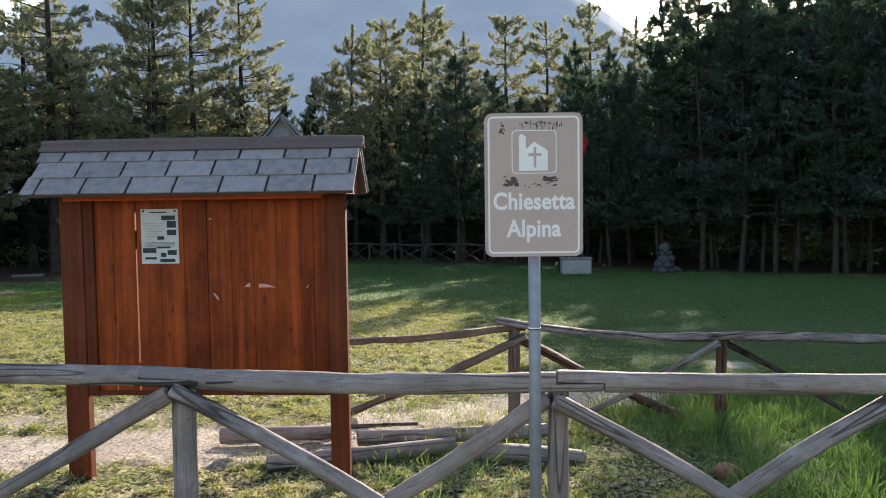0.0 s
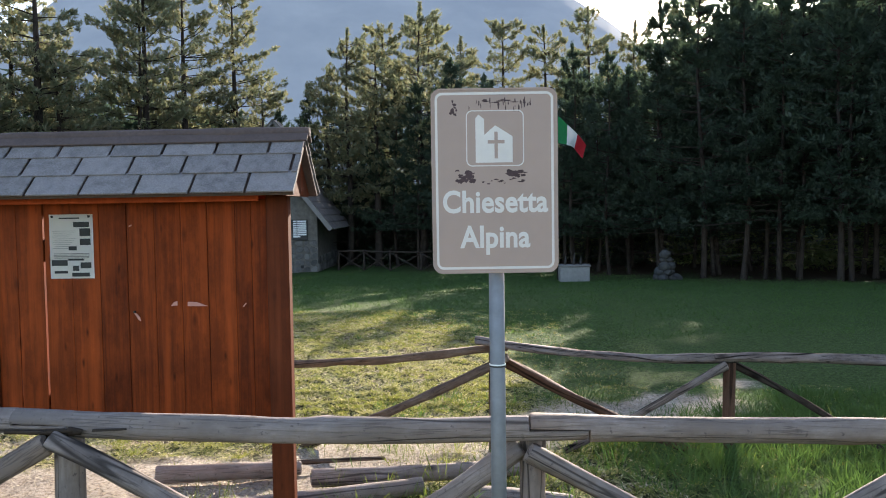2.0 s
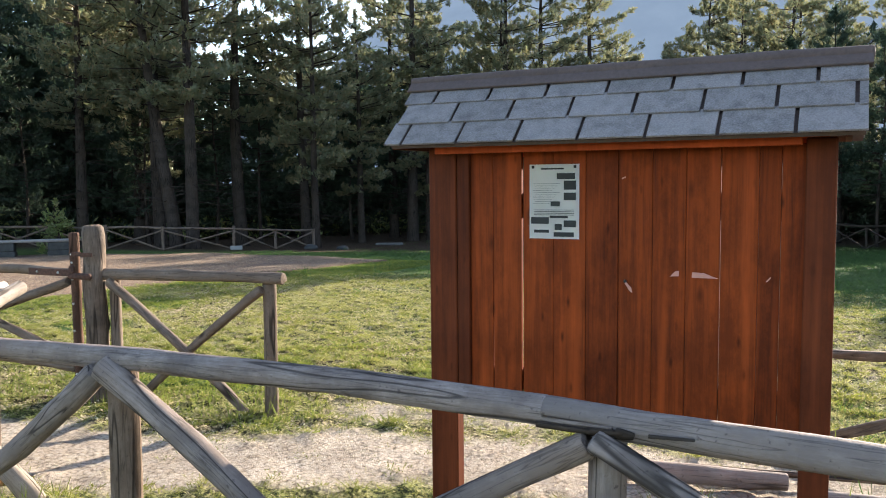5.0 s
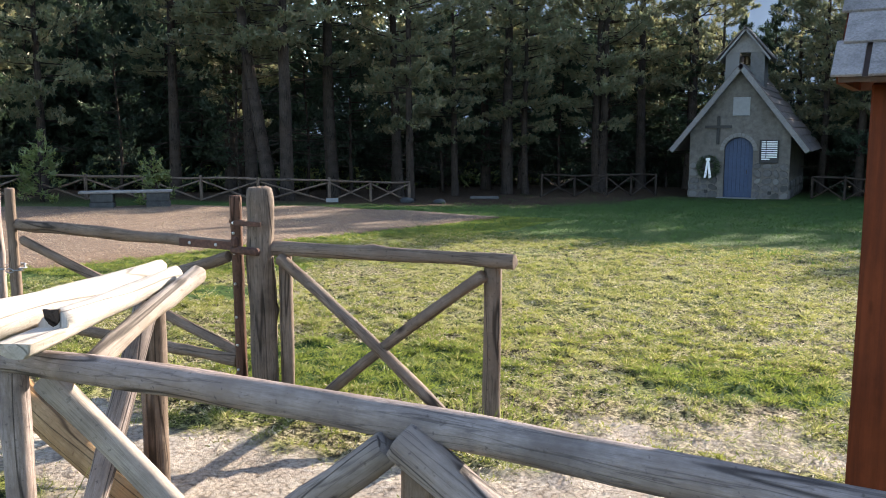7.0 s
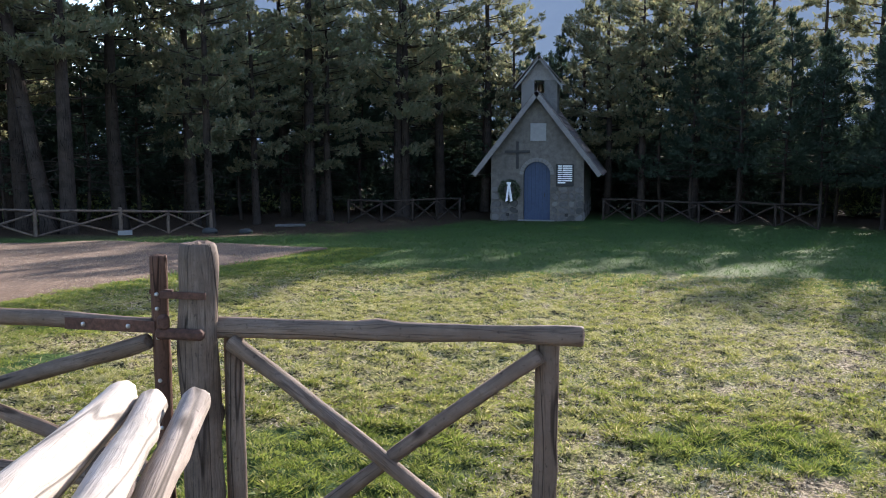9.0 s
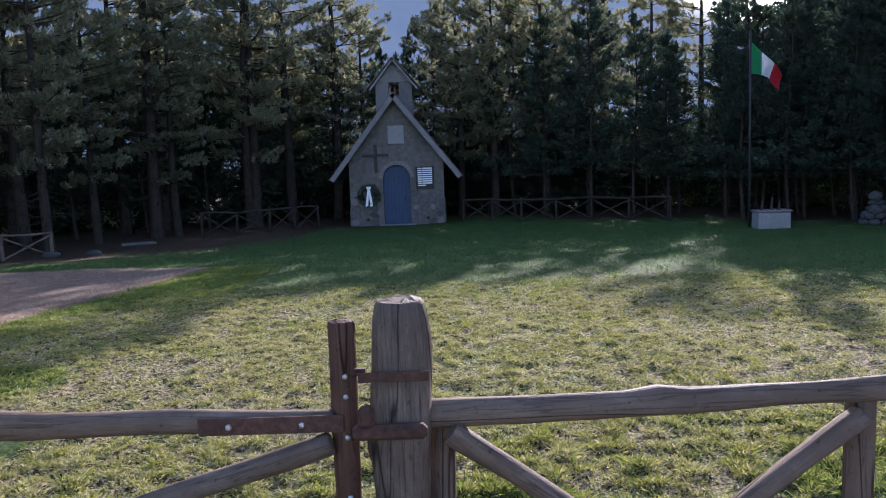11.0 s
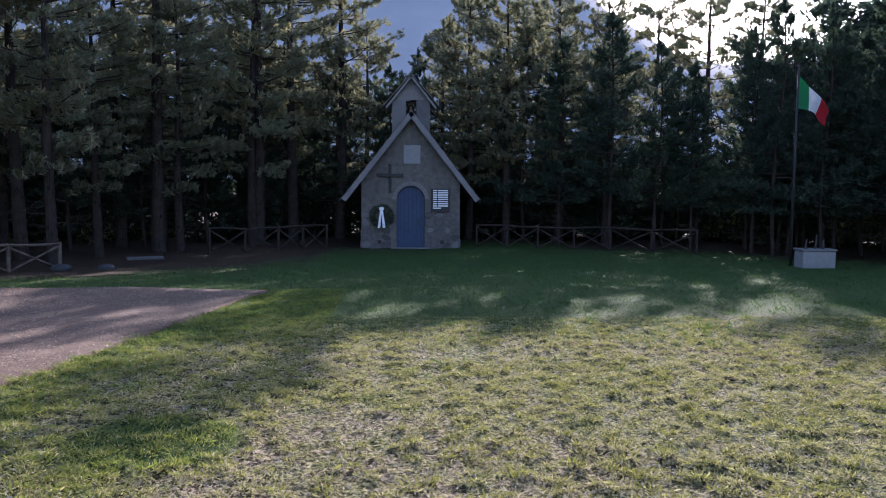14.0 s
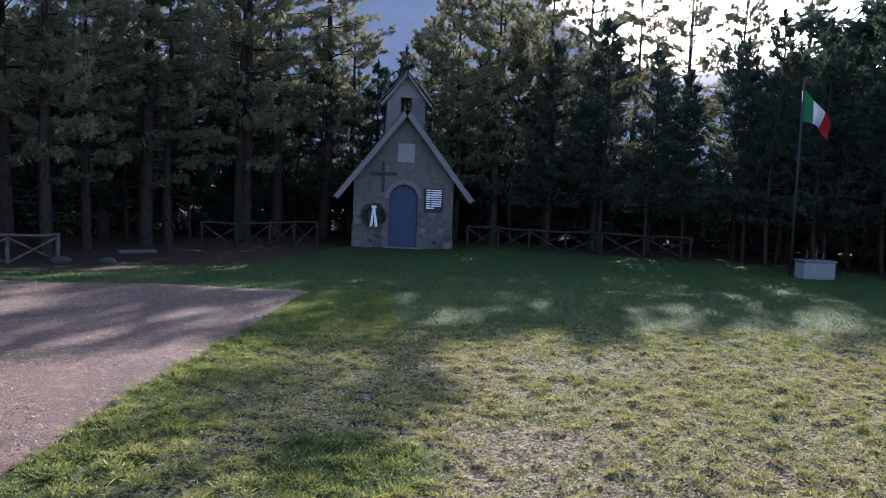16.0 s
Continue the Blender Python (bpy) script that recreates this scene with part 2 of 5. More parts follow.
M_SIGN_WHITE = plain("faded_white_film", (0.62, 0.56, 0.51), 0.5, 0, 0.06, 20, 0.05)
M_SCRAPED = plain("scraped_sticker_remains", (0.065, 0.036, 0.036), 0.7, 0, 0.3, 60)
M_ZINC = plain("galvanised_steel", (0.22, 0.225, 0.235), 0.6, 0.5, 0.15, 25, 0.08)
M_RUST = plain("rusty_iron", (0.085, 0.042, 0.028), 0.9, 0.1, 0.55, 45, 0.9)
M_BOLT = plain("zinc_bolt", (0.6, 0.6, 0.58), 0.35, 0.9, 0.1, 40)
M_PAPER = plain("sun_faded_paper", (0.78, 0.76, 0.70), 0.7, 0, 0.05, 14, 0.05)
M_INK = plain("grey_print", (0.022, 0.024, 0.022), 0.7, 0, 0.3, 30, 0.02)
M_TORN = plain("torn_paper_scrap", (0.46, 0.22, 0.17), 0.8, 0, 0.2, 30)
M_STONE = plain("grey_field_stone", (0.115, 0.108, 0.10), 0.9, 0, 0.35, 9, 0.7, 0.9)
# the field stone again, darkened to carry the shade under the trees
M_DARKSTONE = plain("shade_darkened_stone", (0.05, 0.05, 0.047), 0.95, 0, 0.35, 9, 0.7)
M_MORTAR = plain("lime_mortar", (0.125, 0.112, 0.095), 0.95, 0, 0.38, 5, 0.7)
M_ROOFSLAB = plain("wooden_roof_slab", (0.14, 0.115, 0.10), 0.9, 0, 0.35, 12, 0.5)
M_BARGE = plain("grey_barge_board", (0.19, 0.175, 0.16), 0.85, 0, 0.25, 12, 0.3)
M_BLUE = plain("faded_blue_door", (0.03, 0.05, 0.095), 0.6, 0, 0.2, 10, 0.2)
M_PLASTER = plain("pale_plaster", (0.24, 0.235, 0.225), 0.85, 0, 0.12, 8, 0.3)
M_DARK = plain("dark_metal_plate", (0.03, 0.028, 0.026), 0.6, 0.2, 0.2, 20)
M_WHITE = plain("white_enamel", (0.75, 0.75, 0.73), 0.5, 0, 0.06, 20)
M_CONCRETE = plain("pale_concrete", (0.22, 0.213, 0.2), 0.9, 0, 0.18, 7, 0.4)
M_WREATH = leafy("laurel_leaves", (0.012, 0.03, 0.01), (0.04, 0.07, 0.02), None, 0.2, 5)
M_FLAG_G = plain("green_flag_cloth", (0.02, 0.22, 0.08), 0.8, 0, 0.1, 12)
M_FLAG_W = plain("white_flag_cloth", (0.6, 0.6, 0.58), 0.8, 0, 0.06, 12)
M_FLAG_R = plain("red_flag_cloth", (0.45, 0.02, 0.03), 0.8, 0, 0.1, 12)
M_TERRA = plain("terracotta_stone", (0.22, 0.095, 0.06), 0.9, 0, 0.25, 20, 0.4)
M_BRONZE = plain("bell_bronze", (0.18, 0.12, 0.06), 0.4, 0.9, 0.2, 20)
# pine needles are lightened for sunlit crowns, fir needles darkened for the wood's shade
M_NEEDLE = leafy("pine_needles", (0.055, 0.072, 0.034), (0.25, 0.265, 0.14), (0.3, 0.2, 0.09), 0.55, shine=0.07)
M_FIR = leafy("shade_dark_needles", (0.02, 0.036, 0.025), (0.06, 0.092, 0.052), None, 0.5, shine=0.03)
M_GRASS = leafy("grass_blades", (0.06, 0.085, 0.012), (0.27, 0.275, 0.06), (0.52, 0.45, 0.27), 0.5, 3.5, 0.22, 0.02)
# darker copy of the lush grass, with the trees' shade in its greens
M_GRASS_SHADE = leafy("shaded_lush_blades", (0.03, 0.075, 0.014), (0.09, 0.16, 0.035), None, 0.45, 0.8, 0.1, 0.03)
M_GRASS_EDGE = leafy("edge_grass_blades", (0.05, 0.085, 0.011), (0.21, 0.255, 0.045), (0.30, 0.27, 0.11), 0.5, 1.5, 0.12, 0.02)
M_SHRUB = leafy("underwood_leaves", (0.07, 0.11, 0.02), (0.2, 0.26, 0.06), (0.2, 0.16, 0.05), 0.55, 0.8)
M_LITTER = plain("fallen_leaf", (0.36, 0.28, 0.19), 0.9, 0, 0.4, 30)
M_STRAW = plain("dry_straw", (0.50, 0.43, 0.29), 0.9, 0, 0.4, 25)


# ---------------------------------------------------------------- building tools
def mesh_object(name, bm, material, smooth=False):
    me = bpy.data.meshes.new(name)
    bm.normal_update()
    bm.to_mesh(me)
    bm.free()
    me.materials.append(material)
    if smooth:
        me.shade_smooth()
    return new(name, me)


def part(name, bm, material, parent, label="", smooth=False):
    """Links a bmesh as one mesh under a thing or a part, in the thing's own coordinates."""
    ob = mesh_object(name, bm, material, smooth)
    ob.parent = parent
    if label:
        tagged(ob, label)
    return ob


def thing(name, x, y, z, turn, label, category, group="", kind=""):
    ob = new(name)
    ob.empty_display_size = 0.1
    ob.matrix_basis = pose(x, y, z, 0, 0, turn)
    return tagged(ob, label, category, group, kind)


def box(bm, x0, x1, y0, y1, z0, z1, bevel=0.0, m=None):
    r = bmesh.ops.create_cube(bm, size=1.0)
    vs = r["verts"]
    for v in vs:
        v.co = Vector(((x0 + x1) / 2 + v.co.x * (x1 - x0), (y0 + y1) / 2 + v.co.y * (y1 - y0), (z0 + z1) / 2 + v.co.z * (z1 - z0)))
        if m:
            v.co = m @ v.co
    if bevel:
        es = list({e for v in vs for e in v.link_edges})
        bmesh.ops.bevel(bm, geom=es, offset=bevel, segments=1, affect="EDGES")
    return bm


def boxed(*args, bevel=0.0, m=None):
    return box(bmesh.new(), *args, bevel=bevel, m=m)


def prism(bm, outline, y0, y1):
    """A flat outline in x, z pushed from y0 to y1."""
    a = [bm.verts.new((x, y0, z)) for x, z in outline]
    b = [bm.verts.new((x, y1, z)) for x, z in outline]
    bm.faces.new(a)
    bm.faces.new(b[::-1])
    for i in range(len(a)):
        j = (i + 1) % len(a)
        bm.faces.new((a[j], a[i], b[i], b[j]))
    bmesh.ops.recalc_face_normals(bm, faces=bm.faces[:])
    return bm


def timber(bm, p0, p1, r0, r1=None, seed=0, rough=0.16, bend=0.0, sides=14, step=0.10, square=0.0, point=0.0, laps=(0, 0), arc=None):
    """A round or half-squared log from p0 to p1, uneven, with knots, bowed by bend; UV runs along it in metres."""
    r1 = r0 if r1 is None else r1
    p0, p1 = Vector(p0), Vector(p1)
    way = p1 - p0
    length = way.length
    way.normalize()
    side = way.orthogonal().normalized()
    up = way.cross(side)
    rnd = random.Random(seed * 7919 + 13)
    bow = (side * rnd.uniform(-1, 1) + up * rnd.uniform(-1, 1)).normalized() * bend
    bow = Vector(arc) if arc else bow
    knots = [(rnd.uniform(0.05, 0.95) * length, rnd.uniform(0, 6.28), rnd.uniform(0.12, 0.35)) for _ in range(int(length * 2.2) + 1)]
    uv = bm.loops.layers.uv.verify()
    n = max(2, int(length / step))
    at = [0.0] + [0.012 + (length - 0.024) * i / n for i in range(n + 1)] + [length]
    at = sorted(at + ([0.204, 0.207] if laps[0] else []) + ([length - 0.204, length - 0.207] if laps[1] else []))
    rings, off = [], rnd.uniform(0, 40)
    thin = 1.5 if r0 < 0.047 else 1.0
    for k, s in enumerate(at):
        f = s / length
        r = r0 + (r1 - r0) * f
        if k in (0, len(at) - 1):
            r *= 0.92
        r *= 1 - point * max(0.0, 1 - (length - s) / 0.07)
        c = p0 + way * s + bow * math.sin(math.pi * f)
        ring = []
        for i in range(sides):
            a = 2 * math.pi * i / sides
            q = 1 + thin * rough * noise.noise((off + 1.2 * math.cos(a), 1.2 * math.sin(a), s * 3.1)) + 0.9 * thin * rough * noise.noise((off + math.cos(a), math.sin(a), s * 0.9))
            if square:
                q *= 1 + square * (1 / max(abs(math.cos(a)), abs(math.sin(a))) - 1)
            for ks, ka, kh in knots:
                da = (a - ka + math.pi) % (2 * math.pi) - math.pi
                q += kh * math.exp(-((s - ks) / 0.035) ** 2 - (da * r / 0.03) ** 2)
            p = c + (side * math.cos(a) + up * math.sin(a)) * r * q
            for keep, zone in ((laps[0], s), (laps[1], length - s)):
                if keep and zone < 0.205:
                    p.z = max(p.z, c.z + 0.003) if keep > 0 else min(p.z, c.z - 0.003)
            ring.append(bm.verts.new(p))
        rings.append(ring)
    for k in range(len(rings) - 1):
        for i in range(sides):
            j = (i + 1) % sides
            f = bm.faces.new((rings[k][i], rings[k][j], rings[k + 1][j], rings[k + 1][i]))
            f.smooth = True
            for lp, (u, s) in zip(f.loops, ((i, at[k]), (i + 1, at[k]), (i + 1, at[k + 1]), (i, at[k + 1]))):
                lp[uv].uv = (off + 2 * math.pi * r0 * u / sides, off + s)
    for ring, c, out in ((rings[0][::-1], p0, -way), (rings[-1], p1, way)):
        mid = [bm.verts.new(c + (v.co - c) * 0.55 + out * r0 * (0.08 + rnd.uniform(-0.07, 0.07))) for v in ring]
        faces = [bm.faces.new((ring[i], ring[(i + 1) % sides], mid[(i + 1) % sides], mid[i])) for i in range(sides)] + [bm.faces.new(mid)]
        for f in faces:
            for lp in f.loops:
                d = lp.vert.co - c
                lp[uv].uv = (off + 0.8 * d.dot(side), off + 6.0 * d.dot(up))
    return bm


def log(p0, p1, r0, r1=None, **kw):
    return timber(bmesh.new(), p0, p1, r0, r1, **kw)


def arrays_mesh(name, verts, faces, material):
    """A mesh straight from arrays of corners and triangles."""
    me = bpy.data.meshes.new(name)
    verts, faces = np.asarray(verts, np.float32), np.asarray(faces, np.int32)
    me.vertices.add(len(verts))
    me.vertices.foreach_set("co", verts.ravel())
    me.loops.add(faces.size)
    me.loops.foreach_set("vertex_index", faces.ravel())
    me.polygons.add(len(faces))
    me.polygons.foreach_set("loop_start", np.arange(0, faces.size, faces.shape[1], dtype=np.int32))
    me.update(calc_edges=True)
    me.materials.append(material)
    return me


# ---------------------------------------------------------------- ground
PAVED = [(-10.0, 19.6), (-10.35, 17.4), (-10.6, 15.2), (-11.0, 12.4), (-11.3, 9.5), (-11.7, 6.5), (-12.4, 3.0), (-13.5, -2.0),
         (-32.0, -2.0), (-29.0, 8.0), (-23.0, 14.6), (-19.0, 18.2), (-15.6, 20.0), (-12.6, 20.05)]
WAY = [(-8.5, 4.9), (-6.0, 4.8), (-4.9, 4.75), (-4.1, 4.75), (-3.3, 5.25), (-2.0, 5.6), (-1.0, 5.6), (0.2, 6.5), (2.2, 7.7)]
BARE = [(-0.6, 6.5, 0.9), (1.4, 7.8, 0.8), (-1.6, 5.3, 0.7), (3.0, 8.6, 0.7), (-2.6, 6.5, 0.9), (-3.3, 6.3, 0.6)]
GREEN = [(-3.1, 7.6, 0.8), (-2.5, 7.7, 0.5), (-9.2, 10.4, 0.7), (-5.0, 6.9, 1.1), (-5.9, 6.6, 0.9), (-8.4, 8.6, 0.7)]


def inside(x, y, poly):
    hit = False
    for (xa, ya), (xb, yb) in zip(poly, poly[1:] + poly[:1]):
        if (ya > y) != (yb > y) and x < xa + (y - ya) * (xb - xa) / (yb - ya):
            hit = not hit
    return hit


def far_from_line(x, y, line):
    best = 1e9
    for (xa, ya), (xb, yb) in zip(line, line[1:]):
        dx, dy = xb - xa, yb - ya
        f = min(1, max(0, ((x - xa) * dx + (y - ya) * dy) / (dx * dx + dy * dy)))
        best = min(best, math.hypot(x - xa - f * dx, y - ya - f * dy))
    return best


def worn(x, y):
    """How trodden the ground is, 0 to 1."""
    w = max(0.0, 1 - far_from_line(x, y, WAY) / 0.85)
    for bx, by, br in BARE:
        w = max(w, 0.62 * (1 - math.hypot(x - bx, y - by) / br))
    return min(1, max(0, w + 0.25 * noise.noise((x * 1.7, y * 1.7, 5))))


def dryness(x, y):
    """Sunny straw-coloured turf near the gate, lush turf under the trees."""
    n = 2.2 * noise.noise((x * 0.25, y * 0.25, 11))
    for bx, by, br in GREEN:
        n -= 15.0 * max(0.0, 1 - math.hypot(x - bx, y - by) / br) ** 0.7
    rim = min(1.0, max(0.1, far_from_line(x, y, PAVED[:8]) / 1.5 + 0.25 * max(-2.0, n))) if x < -7.5 else 1.0
    return rim * min(1.0, max(0.0, (17.5 + n - y - 0.9 * max(0.0, x + 1) - 6.0 * max(0.0, x - 0.3)) / 4.0))


WOOD_X = [-60.0, -30.0, -25.0, -21.0, -18.0, -15.0, -11.5, -9.5, -5.0, -3.2, 0.5, 4.5, 7.6, 10.2, 13.0, 16.0, 40.0]
WOOD_Y = [6.0, 11.5, 17.5, 20.6, 21.4, 22.6, 28.5, 37.0, 40.0, 41.2, 38.0, 33.6, 30.0, 26.4, 22.8, 18.0, 5.0]


def needle_floor(x, y):
    """1 on the brown needle floor of the wood, 0 on the meadow."""
    d = y - float(np.interp(x, WOOD_X, WOOD_Y)) + 1.2 * noise.noise((x * 0.5, y * 0.5, 21))
    return min(1.0, max(0.0, 0.5 + d / 2.2))


def relief(x, y):
    """Hummocks of the short turf, in metres."""
    if not (-12.2 < x < 3.2 and 3.4 < y < 17.2) or (x < -9.8 and inside(x, y, PAVED)):
        return 0.0
    near = min(1.0, (x + 12.2) * 2, (3.2 - x) * 2, (y - 3.4) * 2, (17.2 - y) * 0.5)
    lump = max(0.0, 0.4 + 1.8 * noise.noise((x * 8.0, y * 8.0, 8))) * 0.032 + 0.008 * noise.noise((x * 4.0, y * 4.0, 18))
    return near * lump * (1 - 0.6 * worn(x, y))


def build_ground():
    xs = np.unique(np.concatenate([np.geomspace(16, 2500, 22) * -1, np.arange(-16, -12, 0.25), np.arange(-12, 3, 0.062), np.arange(3, 8, 0.25), np.geomspace(8, 2500, 26)]))
    ys = np.unique(np.concatenate([-np.geomspace(2, 2500, 16), np.arange(-2, 3.5, 0.25), np.arange(3.5, 17, 0.062), np.arange(17, 24, 0.25), np.geomspace(24, 2500, 30)]))
    verts = [(x, y, gz(x, y) + relief(x, y)) for y in ys for x in xs]
    w = len(xs)
    faces = [(j * w + i, j * w + i + 1, (j + 1) * w + i + 1, (j + 1) * w + i) for j in range(len(ys) - 1) for i in range(w - 1)]
    me = arrays_mesh("ground", verts, faces, M_GROUND)
    at = me.attributes.new("worn", "FLOAT", "POINT")
    at.data.foreach_set("value", np.array([worn(x, y) if abs(x + 3) < 9 and 3 < y < 14 else 0.0 for x, y, _ in verts], np.float32))
    dry = me.attributes.new("dry", "FLOAT", "POINT")
    dry.data.foreach_set("value", np.array([dryness(x, y) for x, y, _ in verts], np.float32))
    under = me.attributes.new("floor", "FLOAT", "POINT")
    under.data.foreach_set("value", np.array([needle_floor(x, y) for x, y, _ in verts], np.float32))
    me.shade_smooth()
    tagged(new("ground", me), "sloping mountain meadow of short grass, straw and trodden earth", "ground", kind="structure")


def build_pavement():
    bm = bmesh.new()
    pts = []
    for (xa, ya), (xb, yb) in zip(PAVED, PAVED[1:] + PAVED[:1]):
        n = max(1, int(math.hypot(xb - xa, yb - ya) / 0.35))
        for i in range(n):
            f = i / n
            x, y = xa + f * (xb - xa), ya + f * (yb - ya)
            pts.append((x + 0.12 * noise.noise((x, y, 1)), y + 0.12 * noise.noise((x, y, 9))))
    top = [bm.verts.new((x, y, 0)) for x, y in pts]
    bm.faces.new(top)
    bmesh.ops.triangulate(bm, faces=bm.faces[:])
    for _ in range(3):
        bmesh.ops.subdivide_edges(bm, edges=[e for e in bm.edges if e.calc_length() > 0.8], cuts=1)
        bmesh.ops.triangulate(bm, faces=bm.faces[:])
    edge = [e for e in bm.edges if len(e.link_faces) == 1]
    r = bmesh.ops.extrude_edge_only(bm, edges=edge)
    low = {v for v in r["geom"] if isinstance(v, bmesh.types.BMVert)}
    for v in bm.verts:
        v.co.z = gz(v.co.x, v.co.y) + (-0.06 if v in low else 0.035)
    bmesh.ops.recalc_face_normals(bm, faces=bm.faces[:])
    tagged(mesh_object("pavement", bm, M_PAVE, True), "worn pinkish-grey asphalt yard with leaf litter", "pavement", kind="structure")


build_ground()
build_pavement()


def build_mountain():
    """The wooded ridge behind the valley, its blue distance haze painted into colour and glow."""
    k = Mat("haze_painted_ridge")
    v = k.coords("Object")
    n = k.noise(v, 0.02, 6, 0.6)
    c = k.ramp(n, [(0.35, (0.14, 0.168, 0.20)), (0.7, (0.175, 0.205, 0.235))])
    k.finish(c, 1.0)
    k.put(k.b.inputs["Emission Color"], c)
    # weak emission lifts the ridge like haze; it is no light source
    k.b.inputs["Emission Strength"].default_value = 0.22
    bm = bmesh.new()
    rows = []
    for j, (dist, high) in enumerate(((500, 0.0), (640, 0.55), (760, 0.9), (860, 1.0), (980, 0.6), (1150, 0.0))):
        row = []
        for i in range(81):
            az = radians(-62 + 1.5 * i)
            deg = math.degrees(az)
            h = 850 * math.tan(radians(4 + 13 * math.exp(-((deg + 8) / 22) ** 4) + 4 * math.exp(-((deg - 30) / 16) ** 2)))
            h *= 1 + 0.10 * noise.noise((deg * 0.11, j * 0.4, 2)) + 0.03 * noise.noise((deg * 0.6, j, 4))
            row.append(bm.verts.new((dist * math.sin(az), dist * math.cos(az), -4 + h * high)))
        rows.append(row)
    for a, b in zip(rows, rows[1:]):
        for i in range(80):
            bm.faces.new((a[i], a[i + 1], b[i + 1], b[i]))
    tagged(mesh_object("backdrop_ridge", bm, k.m, True), "wooded mountain ridge behind the trees, blue haze painted in", "mountain", kind="structure")


build_mountain()


# ---------------------------------------------------------------- trees
def tube(verts, faces, points, radii, sides=5):
    """Adds a thin tapered tube through the points to lists of corners and triangles."""
    base = len(verts)
    for k, (p, r) in enumerate(zip(points, radii)):
        q = points[min(k + 1, len(points) - 1)] - points[max(k - 1, 0)]
        side = q.orthogonal().normalized()
        up = q.cross(side).normalized()
        for i in range(sides):
            a = 2 * math.pi * i / sides
            verts.append(p + (side * math.cos(a) + up * math.sin(a)) * r)
    for k in range(len(points) - 1):
        for i in range(sides):
            j = (i + 1) % sides
            a, b, c, d = base + k * sides + i, base + k * sides + j, base + (k + 1) * sides + j, base + (k + 1) * sides + i
            faces.append((a, b, c)), faces.append((a, c, d))


def conifer(seed, height, clear, spread, tufts, needle, shape, lean=0.0, material=None, dead=8, stout=1.0, per=9, tier=(0.30, 0.46), sides=6):
    """One pine or fir: trunk with limbs, crown of needle tufts. clear: bare trunk, spread: crown radius."""
    rnd = random.Random(seed)
    rng = np.random.default_rng(seed)
    tv, tf = [], []
    wob = [rnd.uniform(-0.12, 0.12) for _ in range(4)]

    def axis(h):
        f = h / height
        return Vector((lean * h + wob[0] * math.sin(3 * f) + wob[1] * math.sin(7 * f), wob[2] * math.sin(2.5 * f) + wob[3] * math.sin(6 * f), h))

    r0 = (0.0135 * height + 0.02) * stout
    hs = [0.0, 0.12, 0.4] + [height * i / 12 for i in range(1, 13)]
    tube(tv, tf, [axis(h) + Vector((0, 0, -0.15 if h == 0 else 0)) for h in hs], [r0 * (1.35 if h == 0 else 1.12 if h < 0.2 else 1) * (1 - 0.93 * h / height) + 0.006 for h in hs], sides)
    spots, ways = [], []
    for _ in range(dead):
        h, a, l = rnd.uniform(0.25, 1.0) * clear, rnd.uniform(0, 6.28), rnd.uniform(0.5, 1.6)
        s, d = axis(h), Vector((math.cos(a), math.sin(a), rnd.uniform(-0.25, 0.1)))
        tube(tv, tf, [s, s + d * l * 0.6, s + d * l + Vector((0, 0, rnd.uniform(-0.25, 0.12)))], [0.018, 0.012, 0.004], 3)
    h = clear
    while h < height - 0.25:
        f = (h - clear) / (height - clear)
        reach = spread * shape(f)
        for b in range(rnd.randint(4, 6)):
            if rnd.random() < 0.1:
                continue
            a = rnd.uniform(0, 6.28)
            l = reach * rnd.uniform(0.65, 1.15)
            s = axis(h + rnd.uniform(-0.15, 0.15))
            lift = rnd.uniform(-0.12, 0.18) + 0.45 * f
            out = Vector((math.cos(a), math.sin(a), 0))
            pts = [s, s + out * l * 0.5 + Vector((0, 0, l * lift * 0.35)), s + out * l + Vector((0, 0, l * (lift * 0.9 + 0.06)))]
            tube(tv, tf, pts, [0.012 + 0.009 * l, 0.012 + 0.004 * l, 0.005], 3)
            side = Vector((-out.y, out.x, 0))
            for _ in range(max(3, int(tufts * (0.45 + l / spread)))):
                g = rnd.uniform(0.22, 1.04) ** 0.75
                p = pts[0].lerp(pts[1], g * 2) if g < 0.5 else pts[1].lerp(pts[2], g * 2 - 1)
                w = (1.08 - g) * l * 0.55 + 0.08
                p = p + side * rnd.uniform(-w, w) + Vector((0, 0, rnd.uniform(-0.10, 0.16)))
                spots.append(p)
                ways.append(out * 0.6 + side * rnd.uniform(-0.5, 0.5) + Vector((0, 0, rnd.uniform(0.35, 1.2))))
        h += rnd.uniform(*tier) * (1 if height > 6 else 0.45)
    for i in range(14):
        spots.append(axis(height - 0.045 * i * height / 10)), ways.append(Vector((rnd.uniform(-0.5, 0.5), rnd.uniform(-0.5, 0.5), 1)))
    c, d = np.array(spots), np.array(ways)
    n = len(c) * per
    axis_of = np.repeat(d / np.linalg.norm(d, axis=1)[:, None], per, 0)
    dirs = axis_of * 0.7 + rng.normal(0, 0.5, (n, 3))
    dirs /= np.linalg.norm(dirs, axis=1)[:, None]
    o = np.repeat(c, per, 0) + axis_of * rng.uniform(-0.5, 0.5, (n, 1)) * needle + rng.normal(0, 0.18, (n, 3)) * needle
    across = np.cross(dirs, rng.normal(0, 1, (n, 3)))
    across /= np.linalg.norm(across, axis=1)[:, None]
    size = needle * 1.1 * rng.uniform(0.6, 1.25, (n, 1))
